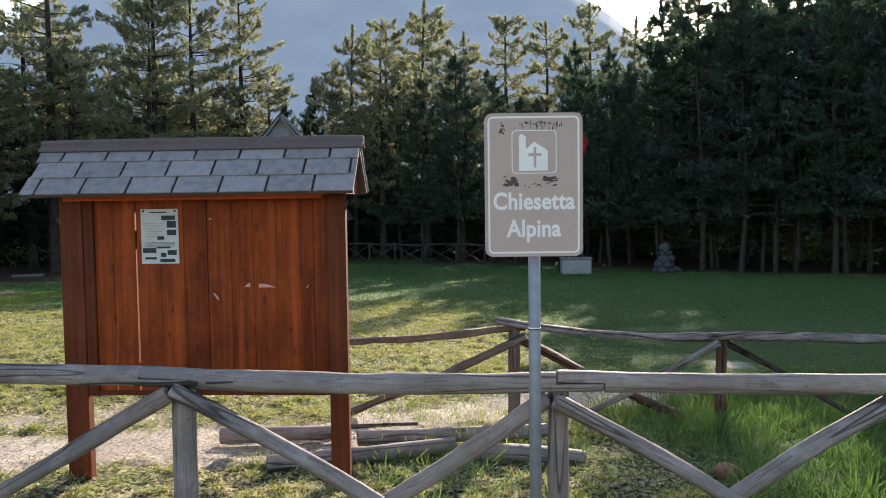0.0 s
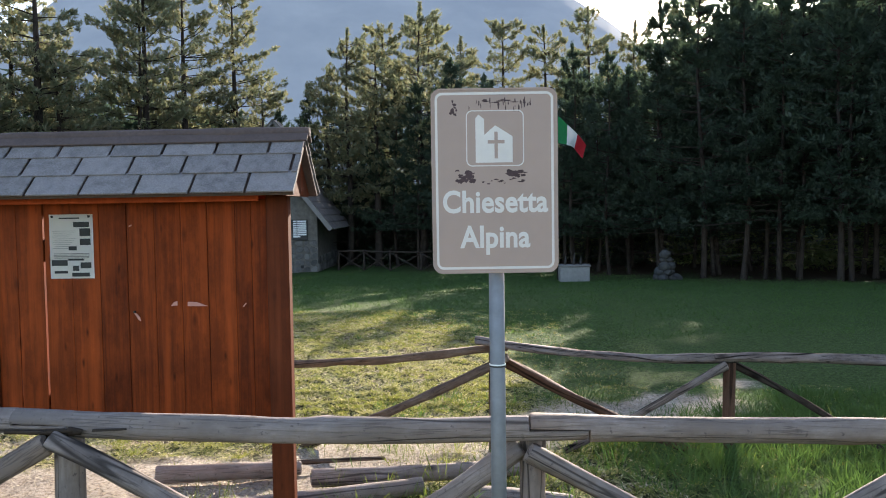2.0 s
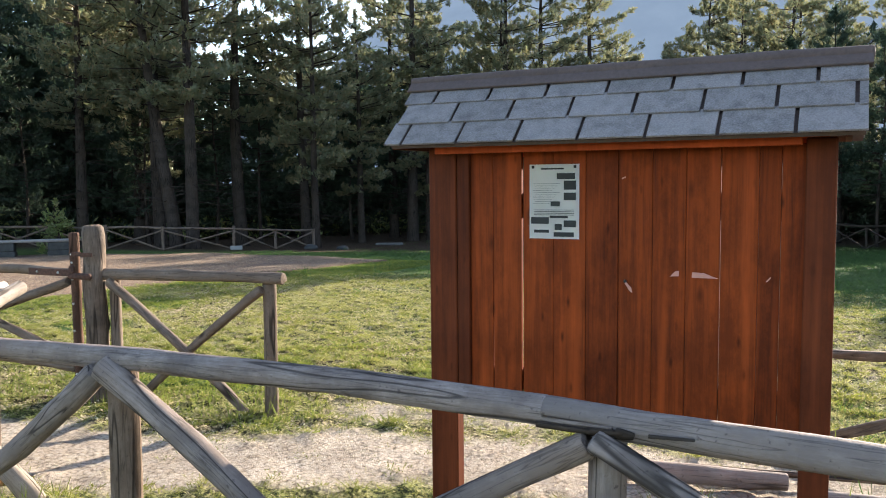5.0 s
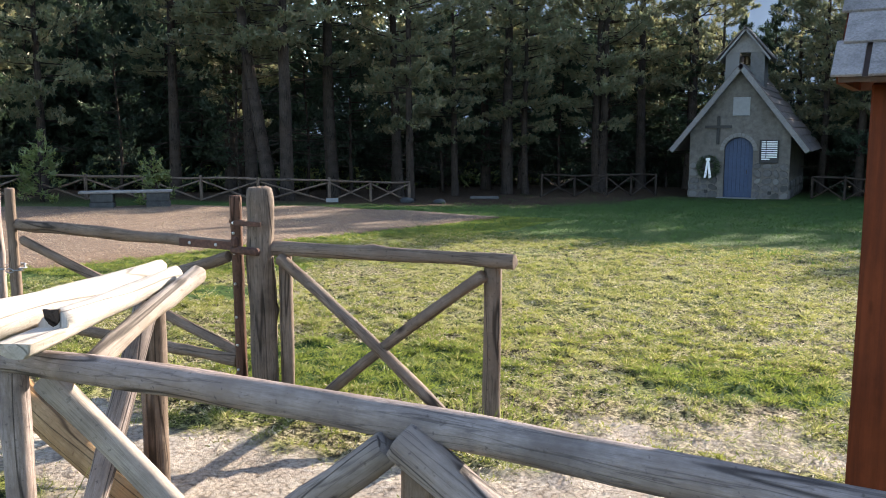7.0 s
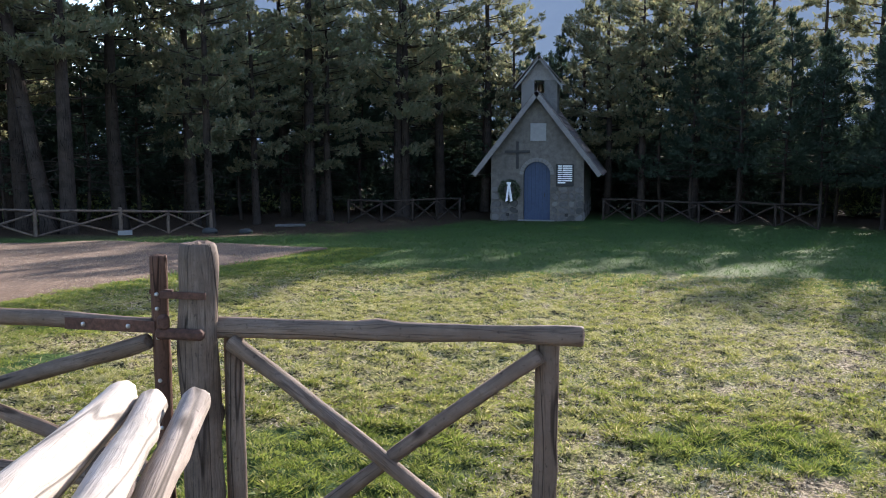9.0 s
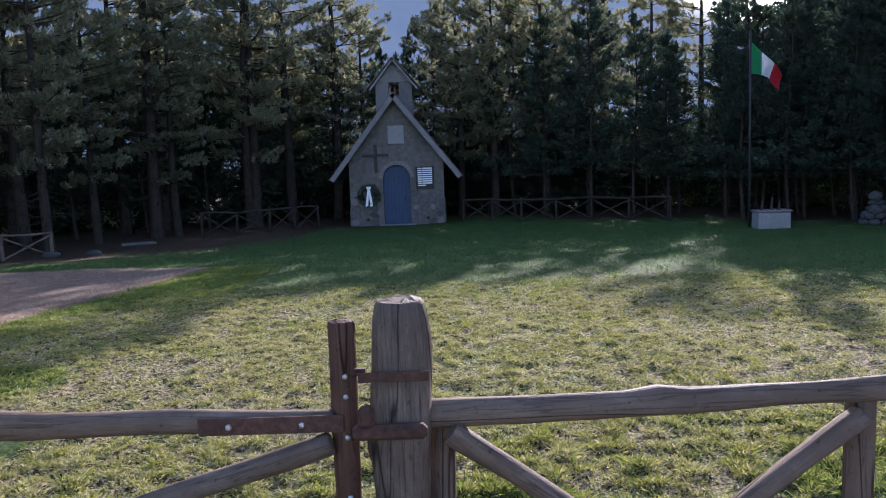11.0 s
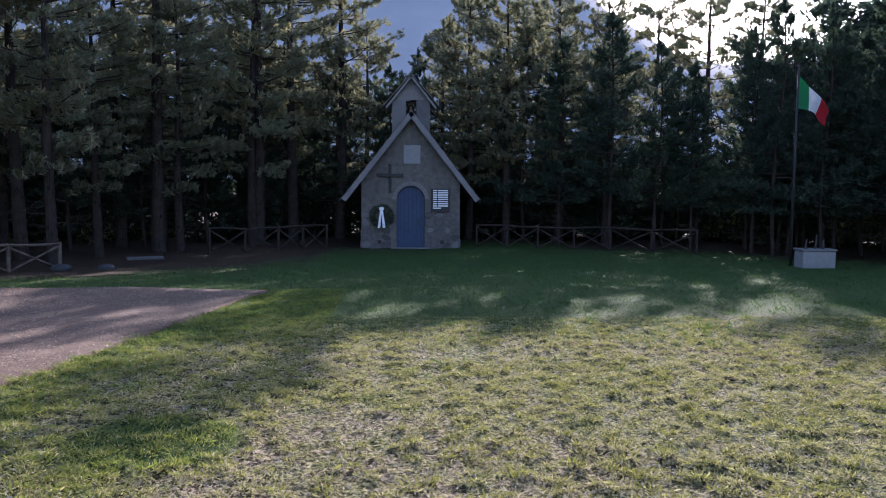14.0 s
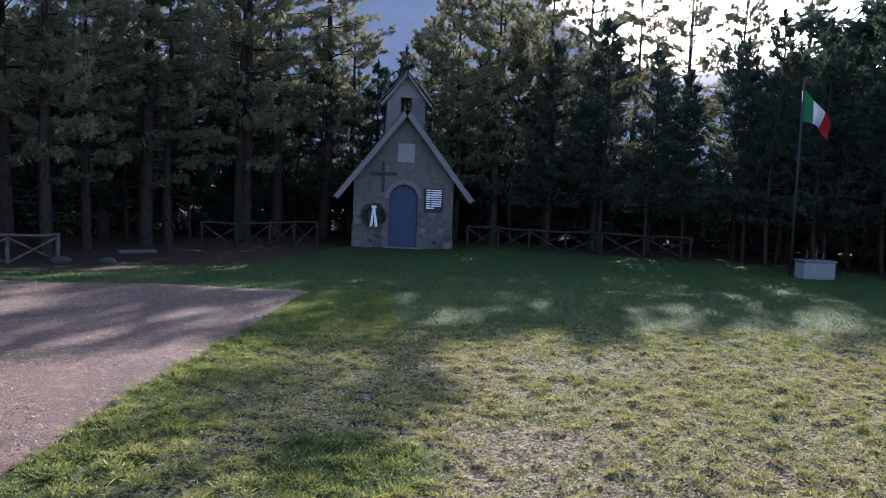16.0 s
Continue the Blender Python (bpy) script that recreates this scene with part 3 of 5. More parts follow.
    corner = np.stack([o - dirs * size * 0.4 - across * size * 0.09, o + dirs * size * 0.1 + across * size * 0.19, o + dirs * size * 0.6], 1).reshape(-1, 3)
    tree = new("tree")
    trunk_me = arrays_mesh("trunk", [tuple(v) for v in tv], tf, M_BARK)
    uv = trunk_me.uv_layers.new(name="UVMap")
    co = np.array([tuple(v) for v in tv])
    li = np.array(tf).ravel()
    uv.data.foreach_set("uv", np.stack([co[li, 0] + co[li, 1], co[li, 2]], 1).astype(np.float32).ravel())
    trunk_me.shade_smooth()
    new("trunk", trunk_me).parent = tree
    new("crown", arrays_mesh("crown", corner, np.arange(n * 3).reshape(-1, 3), material)).parent = tree
    return tree


def pine_shape(f):
    return (0.55 + 0.75 * f) if f < 0.35 else max(0.06, 0.86 * (1.05 - f) ** 0.75 + 0.12)


def fir_shape(f):
    return max(0.05, 1.05 * (1.02 - f) ** 0.85)


KINDS = {
    "pine": [conifer(11, 13.0, 4.4, 3.2, 20, 0.19, pine_shape, 0.0, M_NEEDLE, 30, 1.15, 14, (0.5, 0.72)), conifer(12, 12.0, 2.8, 2.9, 20, 0.19, pine_shape, 0.01, M_NEEDLE, 20, 1.0, 14, (0.5, 0.7)),
             conifer(13, 14.0, 4.8, 3.3, 20, 0.19, pine_shape, -0.012, M_NEEDLE, 32, 1.1, 14, (0.52, 0.74))],
    "fir": [conifer(21, 11.5, 2.5, 2.5, 14, 0.2, fir_shape, 0.0, M_FIR, 14, 0.6, 12, (0.38, 0.56)), conifer(22, 12.0, 2.9, 2.7, 14, 0.2, fir_shape, 0.0, M_FIR, 16, 0.62, 12, (0.38, 0.56)),
            conifer(23, 10.5, 2.1, 2.4, 14, 0.2, fir_shape, 0.0, M_FIR, 12, 0.6, 12, (0.38, 0.56))],
    # trees inside the wood take the needles that have its shade in their colour
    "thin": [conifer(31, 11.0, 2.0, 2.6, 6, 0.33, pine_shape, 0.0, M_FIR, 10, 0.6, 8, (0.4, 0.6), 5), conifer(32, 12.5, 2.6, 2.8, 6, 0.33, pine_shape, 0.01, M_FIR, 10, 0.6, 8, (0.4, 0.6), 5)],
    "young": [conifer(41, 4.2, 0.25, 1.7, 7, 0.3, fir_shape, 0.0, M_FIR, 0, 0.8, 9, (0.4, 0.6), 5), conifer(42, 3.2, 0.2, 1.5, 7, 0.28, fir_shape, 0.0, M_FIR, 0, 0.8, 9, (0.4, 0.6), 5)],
}
LABELS = {"pine": "tall black pine with a bare lower trunk and sunlit needles", "fir": "dense dark green fir with boughs low to the ground",
          "thin": "slender dark pine deep in the wood", "young": "young dark fir growing between the trunks"}
used = set()


def plant(kind, which, x, y, scale, turn, high=1.0, label="", tip=0.0):
    first = KINDS[kind][which % len(KINDS[kind])]
    m = pose(x, y, gz(x, y) - 0.03, 0, tip, 0) @ pose(0, 0, 0, 0, 0, turn) @ Matrix.Diagonal((scale, scale, scale * high, 1))
    if first in used:
        ob = copy_thing(first, m)
    else:
        ob = first
        ob.matrix_basis = m
        used.add(first)
    tagged(ob, label or LABELS[kind], "tree", "trees round the meadow")


def belt(line, gaps, kinds, rnd, low, high):
    """Rows of trees behind one another along a line; gaps: (offset outwards, spacing)."""
    for row, (off, space) in enumerate(gaps):
        for (xa, ya), (xb, yb) in zip(line, line[1:]):
            l = math.hypot(xb - xa, yb - ya)
            ux, uy = (xb - xa) / l, (yb - ya) / l
            s = rnd.uniform(0, space)
            while s < l:
                x, y = xa + ux * s - uy * off + rnd.uniform(-0.5, 0.5), ya + uy * s + ux * off + rnd.uniform(-0.6, 0.6)
                kind = kinds[min(row, len(kinds) - 1)]
                if not (-11.0 < x < -3.6 and y < 46):
                    plant(kind, rnd.randint(0, 2), x, y, rnd.uniform(low, high), rnd.uniform(0, 360), rnd.uniform(0.9, 1.1))
                s += space * rnd.uniform(0.7, 1.3)


rnd = random.Random(5)
RIGHT = [(-3.2, 42.5), (0.5, 39.0), (4.5, 34.5), (7.6, 30.8), (10.2, 27.2), (13.0, 23.6), (16.0, 18.8)]
LEFT = [(-30.0, 14.5), (-25.0, 20.5), (-21.0, 25.0), (-18.0, 30.0), (-15.0, 35.0), (-11.5, 40.5)]
belt(RIGHT[:4], [(0, 1.9), (2.4, 2.2), (5.2, 2.4)], ["fir", "fir", "thin"], rnd, 0.78, 0.93)
belt(RIGHT[3:], [(0, 1.6), (2.4, 2.2), (5.2, 2.4)], ["fir", "fir", "thin"], rnd, 0.98, 1.16)
belt(RIGHT, [(9.0, 3.4)], ["young"], rnd, 0.7, 1.1)
belt(LEFT, [(8.0, 2.0), (10.0, 2.0), (12.5, 2.2)], ["young"], rnd, 0.8, 1.3)
belt(LEFT, [(1.0, 3.3), (4.2, 5.0)], ["pine"], rnd, 0.92, 1.12)
belt(LEFT, [(3.0, 3.4)], ["thin"], rnd, 0.68, 0.86)
for k in range(9):
    plant("fir" if k % 3 else "pine", k, -13.2 + 1.25 * k, 44.2 + 0.9 * (k % 2), 0.80 + 0.06 * (k % 3), 77 * k)
    plant("thin", k, -13.0 + 1.3 * k, 47.8 + 0.8 * (k % 2), 0.84, 51 * k)
    plant("young", k, -13.4 + 1.25 * k, 45.8 + 0.6 * (k % 2), 1.0, 31 * k)
plant("pine", 1, -4.6, 43.0, 1.08, 40)
plant("pine", 0, -3.0, 41.6, 0.86, 15)
plant("pine", 1, -0.8, 40.8, 1.14, 60)
plant("pine", 2, 1.0, 39.6, 0.72, 160)
for x, y, k in ((-14.6, 43.4, 0), (-15.6, 45.6, 1), (-16.8, 42.0, 0), (-13.4, 46.6, 1)):
    plant("thin", k, x, y, 0.95, 40 * x)
    plant("young", k, x + 0.8, y - 0.9, 1.1, 70 * x)
belt(RIGHT[:3], [(7.0, 2.0)], ["young"], rnd, 0.7, 1.0)
plant("pine", 0, -12.6, 42.4, 1.15, 130)
plant("pine", 2, -10.6, 43.6, 1.08, 250)
plant("pine", 1, -13.8, 39.0, 1.2, 310)
belt([(16.5, 17.0), (20.0, 6.0), (20.0, -8.0)], [(0, 3.5)], ["thin"], rnd, 0.9, 1.0)
belt([(-34.0, -8.0), (-33.0, 4.0), (-30.5, 13.0)], [(0, 3.5)], ["thin"], rnd, 0.9, 1.0)
belt(RIGHT[2:6], [(1.3, 2.0)], ["thin"], rnd, 0.8, 0.95)
belt([(-37.0, 18.0), (-27.0, 33.0)], [(0, 2.4)], ["thin"], rnd, 0.9, 1.1)
belt([(-36.0, 19.0), (-26.0, 33.0)], [(2.0, 2.0)], ["young"], rnd, 1.3, 1.9)
belt([(-40.0, 17.0), (-29.0, 37.0)], [(0.0, 2.1)], ["thin"], rnd, 1.1, 1.3)
belt([(-4.2, 46.5), (2.5, 42.0)], [(0, 1.5), (2.5, 1.8)], ["young"], rnd, 0.9, 1.3)
plant("pine", 1, -17.3, 28.1, 0.95, 200, 1.1)
plant("pine", 0, -19.3, 23.5, 1.05, 30, 1.1)
plant("pine", 2, -19.75, 23.3, 1.05, 95, 1.0, "leaning black pine forking from the foot of its neighbour", -8.0)
for x, y, k, size in ((-3.4, 55.0, 2, 1.10), (-0.6, 54.4, 0, 1.18), (1.6, 53.4, 1, 1.24), (4.0, 52.2, 2, 1.08), (6.4, 51.0, 1, 1.24), (8.8, 49.6, 0, 1.14), (11.2, 47.8, 1, 1.2), (13.5, 46.0, 2, 1.05)):
    plant("pine", k, x, y, size, 57 * k + 31 * x, 1.0, "slender sunlit black pine standing behind the dark firs")


# ---------------------------------------------------------------- wooden fences
def fence(name, label, rails, posts, braces, group="", x=0.0, y=0.0, gnarl=0.16):
    """A rustic fence as one thing: rails (p0, p1, r0, r1), posts (x, y, top, r), braces (p0, p1, r)."""
    ob = thing(name, x, y, gz(x, y), 0, label, "fence", group)
    o = Vector((x, y, gz(x, y)))
    n = 0
    for p0, p1, r0, r1, mat, *laps in rails:
        n += 1
        part("rail", log(Vector(p0) - o, Vector(p1) - o, r0, r1, rough=gnarl, seed=n + int(10 * abs(x)), bend=0.045 if r0 < 0.04 else 0.02, laps=laps[:2] or (0, 0), arc=laps[2] if len(laps) > 2 else None), mat, ob)
    for px, py, top, r, mat in posts:
        n += 1
        part("post", log(Vector((px, py, gz(px, py) - 0.2)) - o, Vector((px + 0.01, py, top)) - o, r, r * 0.97, seed=n + 40, rough=0.08, square=0.35), mat, ob)
    for p0, p1, r, mat in braces:
        n += 1
        part("brace", log(Vector(p0) - o, Vector(p1) - o, r, r * 0.92, rough=gnarl, seed=n + 90, bend=0.022), mat, ob)
    return ob


# the roadside fence
road_fence = fence("fence", "weathered grey log fence with crossed braces along the road", [
    ((4.6, 3.44, 0.810), (0.49, 3.56, 0.830), 0.045, 0.045, M_RAIL, 0, 1),
    ((0.69, 3.554, 0.829), (-1.36, 3.645, 0.854), 0.045, 0.047, M_RAIL, -1, 1),
    ((-1.15, 3.634, 0.852), (-4.95, 3.80, 0.795), 0.047, 0.047, M_RAIL, -1, 0, (0, 0.062, 0.031)),
], [
    (2.15, 3.55, 0.80, 0.048, M_RAIL), (0.495, 3.62, 0.81, 0.043, M_RAIL), (-1.19, 3.68, 0.83, 0.054, M_RAIL), (-3.15, 3.82, 0.83, 0.062, M_BROWN), (-4.80, 3.86, 0.77, 0.05, M_RAIL), (3.9, 3.52, 0.79, 0.05, M_RAIL),
], [
    ((-1.22, 3.60, 0.79), (-2.55, 3.70, 0.06), 0.040, M_RAIL), ((-1.20, 3.575, 0.81), (0.05, 3.55, 0.07), 0.039, M_RAIL),
    ((0.46, 3.60, 0.745), (-0.62, 3.64, 0.08), 0.045, M_RAIL), ((0.48, 3.53, 0.75), (1.55, 3.50, 0.10), 0.038, M_RAIL),
    ((2.10, 3.50, 0.82), (0.98, 3.56, 0.12), 0.042, M_RAIL), ((2.2, 3.5, 0.78), (3.2, 3.46, 0.1), 0.042, M_RAIL),
    ((-3.20, 3.75, 0.80), (-4.18, 3.78, 0.10), 0.048, M_RAIL), ((-3.16, 3.73, 0.83), (-2.05, 3.69, 0.10), 0.045, M_RAIL),
], x=0.5, y=3.6)

crack = bmesh.new()
for p0, p1, r in (((-1.37, 3.590, 0.834), (-1.20, 3.582, 0.829), 0.005), ((-1.22, 3.583, 0.830), (-1.12, 3.577, 0.837), 0.009), ((-1.14, 3.579, 0.837), (-1.09, 3.577, 0.832), 0.012), ((-1.05, 3.575, 0.836), (-0.93, 3.571, 0.840), 0.006)):
    timber(crack, Vector(p0) - Vector((0.5, 3.6, gz(0.5, 3.6))), Vector(p1) - Vector((0.5, 3.6, gz(0.5, 3.6))), r, r * 0.6, seed=int(1000 * r), rough=0.6, sides=7, step=0.02)
part("drying_crack", crack, M_BARK, road_fence, "dark split along the rail")

# the fence across the meadow
fence("fence", "sagging old log fence with dark split rails in the meadow", [
    ((-1.05, 6.55, 0.50), (0.62, 6.25, 0.655), 0.025, 0.027, M_BROWN), ((0.40, 6.23, 0.705), (2.10, 6.02, 0.595), 0.026, 0.025, M_SPLIT),
    ((1.95, 6.03, 0.605), (3.60, 5.88, 0.56), 0.026, 0.025, M_SPLIT), ((3.45, 5.90, 0.57), (5.6, 5.7, 0.54), 0.03, 0.026, M_SPLIT),
], [(0.53, 6.28, 0.64, 0.043, M_BROWN), (2.05, 6.06, 0.595, 0.038, M_STILE), (3.75, 5.9, 0.57, 0.04, M_BROWN)], [
    ((0.62, 6.20, 0.60), (-0.95, 6.42, -0.10), 0.028, M_BROWN), ((0.60, 6.30, 0.55), (1.92, 6.10, -0.08), 0.033, M_STILE),
    ((2.02, 6.00, 0.56), (0.98, 6.10, -0.02), 0.025, M_SPLIT), ((2.08, 6.12, 0.56), (3.15, 5.95, -0.10), 0.021, M_BARK),
], x=2.0, y=6.1, gnarl=0.4)

# the wing beside the gate
fence("fence", "short crossed log fence panel beside the gate post", [((-5.30, 5.84, 0.885), (-3.80, 5.93, 0.895), 0.036, 0.038, M_BROWN)],
      [(-5.25, 5.90, 0.85, 0.040, M_BROWN), (-3.95, 5.96, 0.86, 0.046, M_BROWN)],
      [((-5.21, 5.81, 0.84), (-4.06, 5.86, -0.04), 0.034, M_BROWN), ((-3.96, 5.90, 0.82), (-5.10, 5.88, -0.08), 0.034, M_BROWN)], x=-4.5, y=5.9)


def build_gate():
    """Timber gate on iron straps, with its hanging post and its closing posts."""
    x0, x1, y = -5.515, -7.58, 5.80
    post = thing("gate_post", -5.35, 5.82, gz(-5.35, 5.82), 0, "thick cracked timber gate post with iron hinge strap", "post")
    part("post_shaft", log((0, 0, -0.2), (0.004, 0, 1.29), 0.08, 0.08, seed=71, rough=0.22, square=0.45, step=0.045, point=0.17), M_BROWN, post)
    strap = bmesh.new()
    box(strap, -0.115, 0.086, -0.103, -0.095, 1.075, 1.103, 0.002)
    box(strap, -0.20, -0.10, -0.045, -0.02, 1.08, 1.10, 0.002)
    part("hinge_strap", strap, M_RUST, post, "rusty iron strap")
    low = bmesh.new()
    box(low, -0.135, 0.075, -0.128, -0.088, 0.912, 0.956, 0.012)
    box(low, -0.118, -0.072, -0.135, -0.095, 0.95, 1.012, 0.012)
    part("latch_block", low, M_RUST, post, "worn wooden latch block")
    g = thing("gate", x0, y, gz(x0, y), 0, "closed rustic timber gate with rusty straps and bolts", "gate")
    part("stile", log((0, 0, 0.05), (0, 0, 1.235), 0.034, 0.034, seed=79, square=0.75, rough=0.1), M_STILE, g, "rust-stained square stile")
    for z in (1.08, 1.02, 0.90, 0.72, 0.52, 0.35, 0.2):
        b = bmesh.new()
        bmesh.ops.create_uvsphere(b, u_segments=8, v_segments=5, radius=0.009)
        bmesh.ops.transform(b, matrix=Matrix.Translation((0.008, -0.038, z)), verts=b.verts[:])
        part("bolt", b, M_BOLT, g)
    w = x1 - x0
    part("top_rail", log((-0.03, 0, 0.945), (w, 0.02, 0.965), 0.036, 0.038, seed=73, bend=0.012), M_BROWN, g)
    part("bottom_rail", log((-0.03, 0, 0.24), (w, 0.02, 0.28), 0.036, 0.038, seed=74, bend=0.012), M_BROWN, g)
    part("brace", log((-0.04, -0.03, 0.88), (w + 0.08, -0.02, 0.30), 0.032, 0.032, seed=75), M_BROWN, g)
    part("brace", log((w + 0.06, 0.03, 0.86), (-0.05, 0.04, 0.28), 0.032, 0.032, seed=76), M_BROWN, g)
    part("end_stile", log((w, 0, 0.05), (w, 0, 1.22), 0.039, 0.038, seed=77, square=0.4), M_BROWN, g)
    part("rail_strap", boxed(-0.42, 0.0, -0.047, -0.040, 0.92, 0.97, bevel=0.002), M_RUST, g, "rusty iron strap")
    for dx in (-0.12, -0.33):
        b = bmesh.new()
        bmesh.ops.create_uvsphere(b, u_segments=8, v_segments=5, radius=0.010)
        bmesh.ops.transform(b, matrix=Matrix.Translation((dx, -0.049, 0.945)), verts=b.verts[:])
        part("bolt", b, M_BOLT, g)
    q = thing("gate_post", -7.86, 5.86, gz(-7.86, 5.86), 0, "squared timber closing post beside the gate", "post")
    part("post_shaft", log((0, 0, -0.2), (0, 0, 1.25), 0.043, 0.041, seed=78, square=0.5), M_RAIL, q)


build_gate()


def build_chain():
    """Loops of chain that hold the gate to its closing post."""
    ob = thing("chain", -7.72, 5.80, gz(-7.7, 5.8) + 0.66, 0, "slack steel chain tying the gate to its post", "chain")
    for k in range(15):
        a = 2 * math.pi * k / 15
        c = Vector((0.205 * math.cos(a), 0.075 * math.sin(a) + 0.012, 0.018 * math.sin(2 * a)))
        turn = Matrix.Rotation(math.atan2(0.075 * math.cos(a), -0.205 * math.sin(a)), 4, "Z") @ Matrix.Rotation(radians(90 * (k % 2)), 4, "X")
        bm = bmesh.new()
        rings = []
        for i in range(10):
            t = 2 * math.pi * i / 10
            mid = Vector((0.032 * math.cos(t), 0.014 * math.sin(t), 0))
            out = Vector((math.cos(t), math.sin(t), 0))
            rings.append([bm.verts.new(c + turn @ (mid + (out * math.cos(q) + Vector((0, 0, 1)) * math.sin(q)) * 0.0045)) for q in (0, 1.57, 3.14, 4.71)])
        for p, q in zip(rings, rings[1:] + rings[:1]):
            for i in range(4):
                bm.faces.new((p[i], p[(i + 1) % 4], q[(i + 1) % 4], q[i]))
        bmesh.ops.recalc_face_normals(bm, faces=bm.faces[:])
        part("link", bm, M_ZINC, ob, "", True)


build_chain()


# ---------------------------------------------------------------- loose and broken logs
def loose_log(label, p0, p1, r0, r1, mat, seed, group="loose logs", laps=(0, 0)):
    o = Vector(p0)
    ob = mesh_object("log", log((0, 0, 0), Vector(p1) - o, r0, r1, seed=seed, rough=0.13, bend=0.012, sides=14, step=0.08, laps=laps), mat)
    ob.location = o
    tagged(ob, label, "log", group)
    return ob, Vector(p1) - o


loose_log("bleached peeled log resting on the fence rail", (-4.93, 4.66, 0.955), (-4.58, 3.45, 0.965), 0.049, 0.072, M_PALE, 201)
split, end = loose_log("bleached split log lying beside its neighbour", (-4.85, 4.67, 0.945), (-4.44, 3.63, 0.933), 0.040, 0.056, M_PALE, 202, laps=(0, -1))
way = end.normalized()
part("rotten_core", log(end - way * 0.215 + Vector((0, 0, 0.027)), end - way * 0.200 + Vector((0, 0, 0.027)), 0.026, 0.026, seed=212, rough=0.25, sides=12), M_BARK, split, "dark rotten core in the notched end")
loose_log("bleached log propped against the fence post", (-4.73, 4.69, 0.96), (-4.51, 3.93, 0.76), 0.037, 0.042, M_DULL, 203)
loose_log("short broken grey log stump behind the rail", (-4.86, 4.52, 0.84), (-4.70, 3.98, -0.03), 0.050, 0.045, M_RAIL, 204)
loose_log("pale broken brace leaning under the rail", (-4.62, 3.86, 0.74), (-3.98, 4.10, 0.02), 0.048, 0.05, M_DULL, 205)
loose_log("peeled orange log fallen behind the fence", (-5.75, 4.45, 0.42), (-4.35, 4.22, 0.05), 0.078, 0.062, M_ORANGE, 206)
loose_log("grey log lying in the grass below the fence", (-1.55, 5.58, 0.03), (-0.70, 5.70, 0.02), 0.05, 0.045, M_RAIL, 207)
loose_log("split grey log lying in the grass below the fence", (-1.1, 4.98, 0.02), (0.06, 5.26, 0.05), 0.055, 0.05, M_RAIL, 208)
loose_log("long pale log lying in the grass below the fence", (-0.58, 5.36, 0.06), (0.74, 5.56, 0.05), 0.055, 0.045, M_RAIL, 209)
loose_log("half-sunken log lying in the grass below the fence", (0.22, 5.14, 0.03), (0.86, 4.99, 0.02), 0.06, 0.05, M_RAIL, 210)
loose_log("thin stick lying on the grass", (-1.5, 5.75, 0.0), (-0.2, 5.9, 0.01), 0.02, 0.012, M_BROWN, 211)
p = thing("fence_post", -4.99, 4.64, gz(-5, 4.7), 0, "brown split timber post holding up loose logs", "post")
part("post_shaft", log((0, 0, -0.2), (0.02, 0, 0.87), 0.060, 0.058, seed=81, square=0.4), M_BROWN, p)


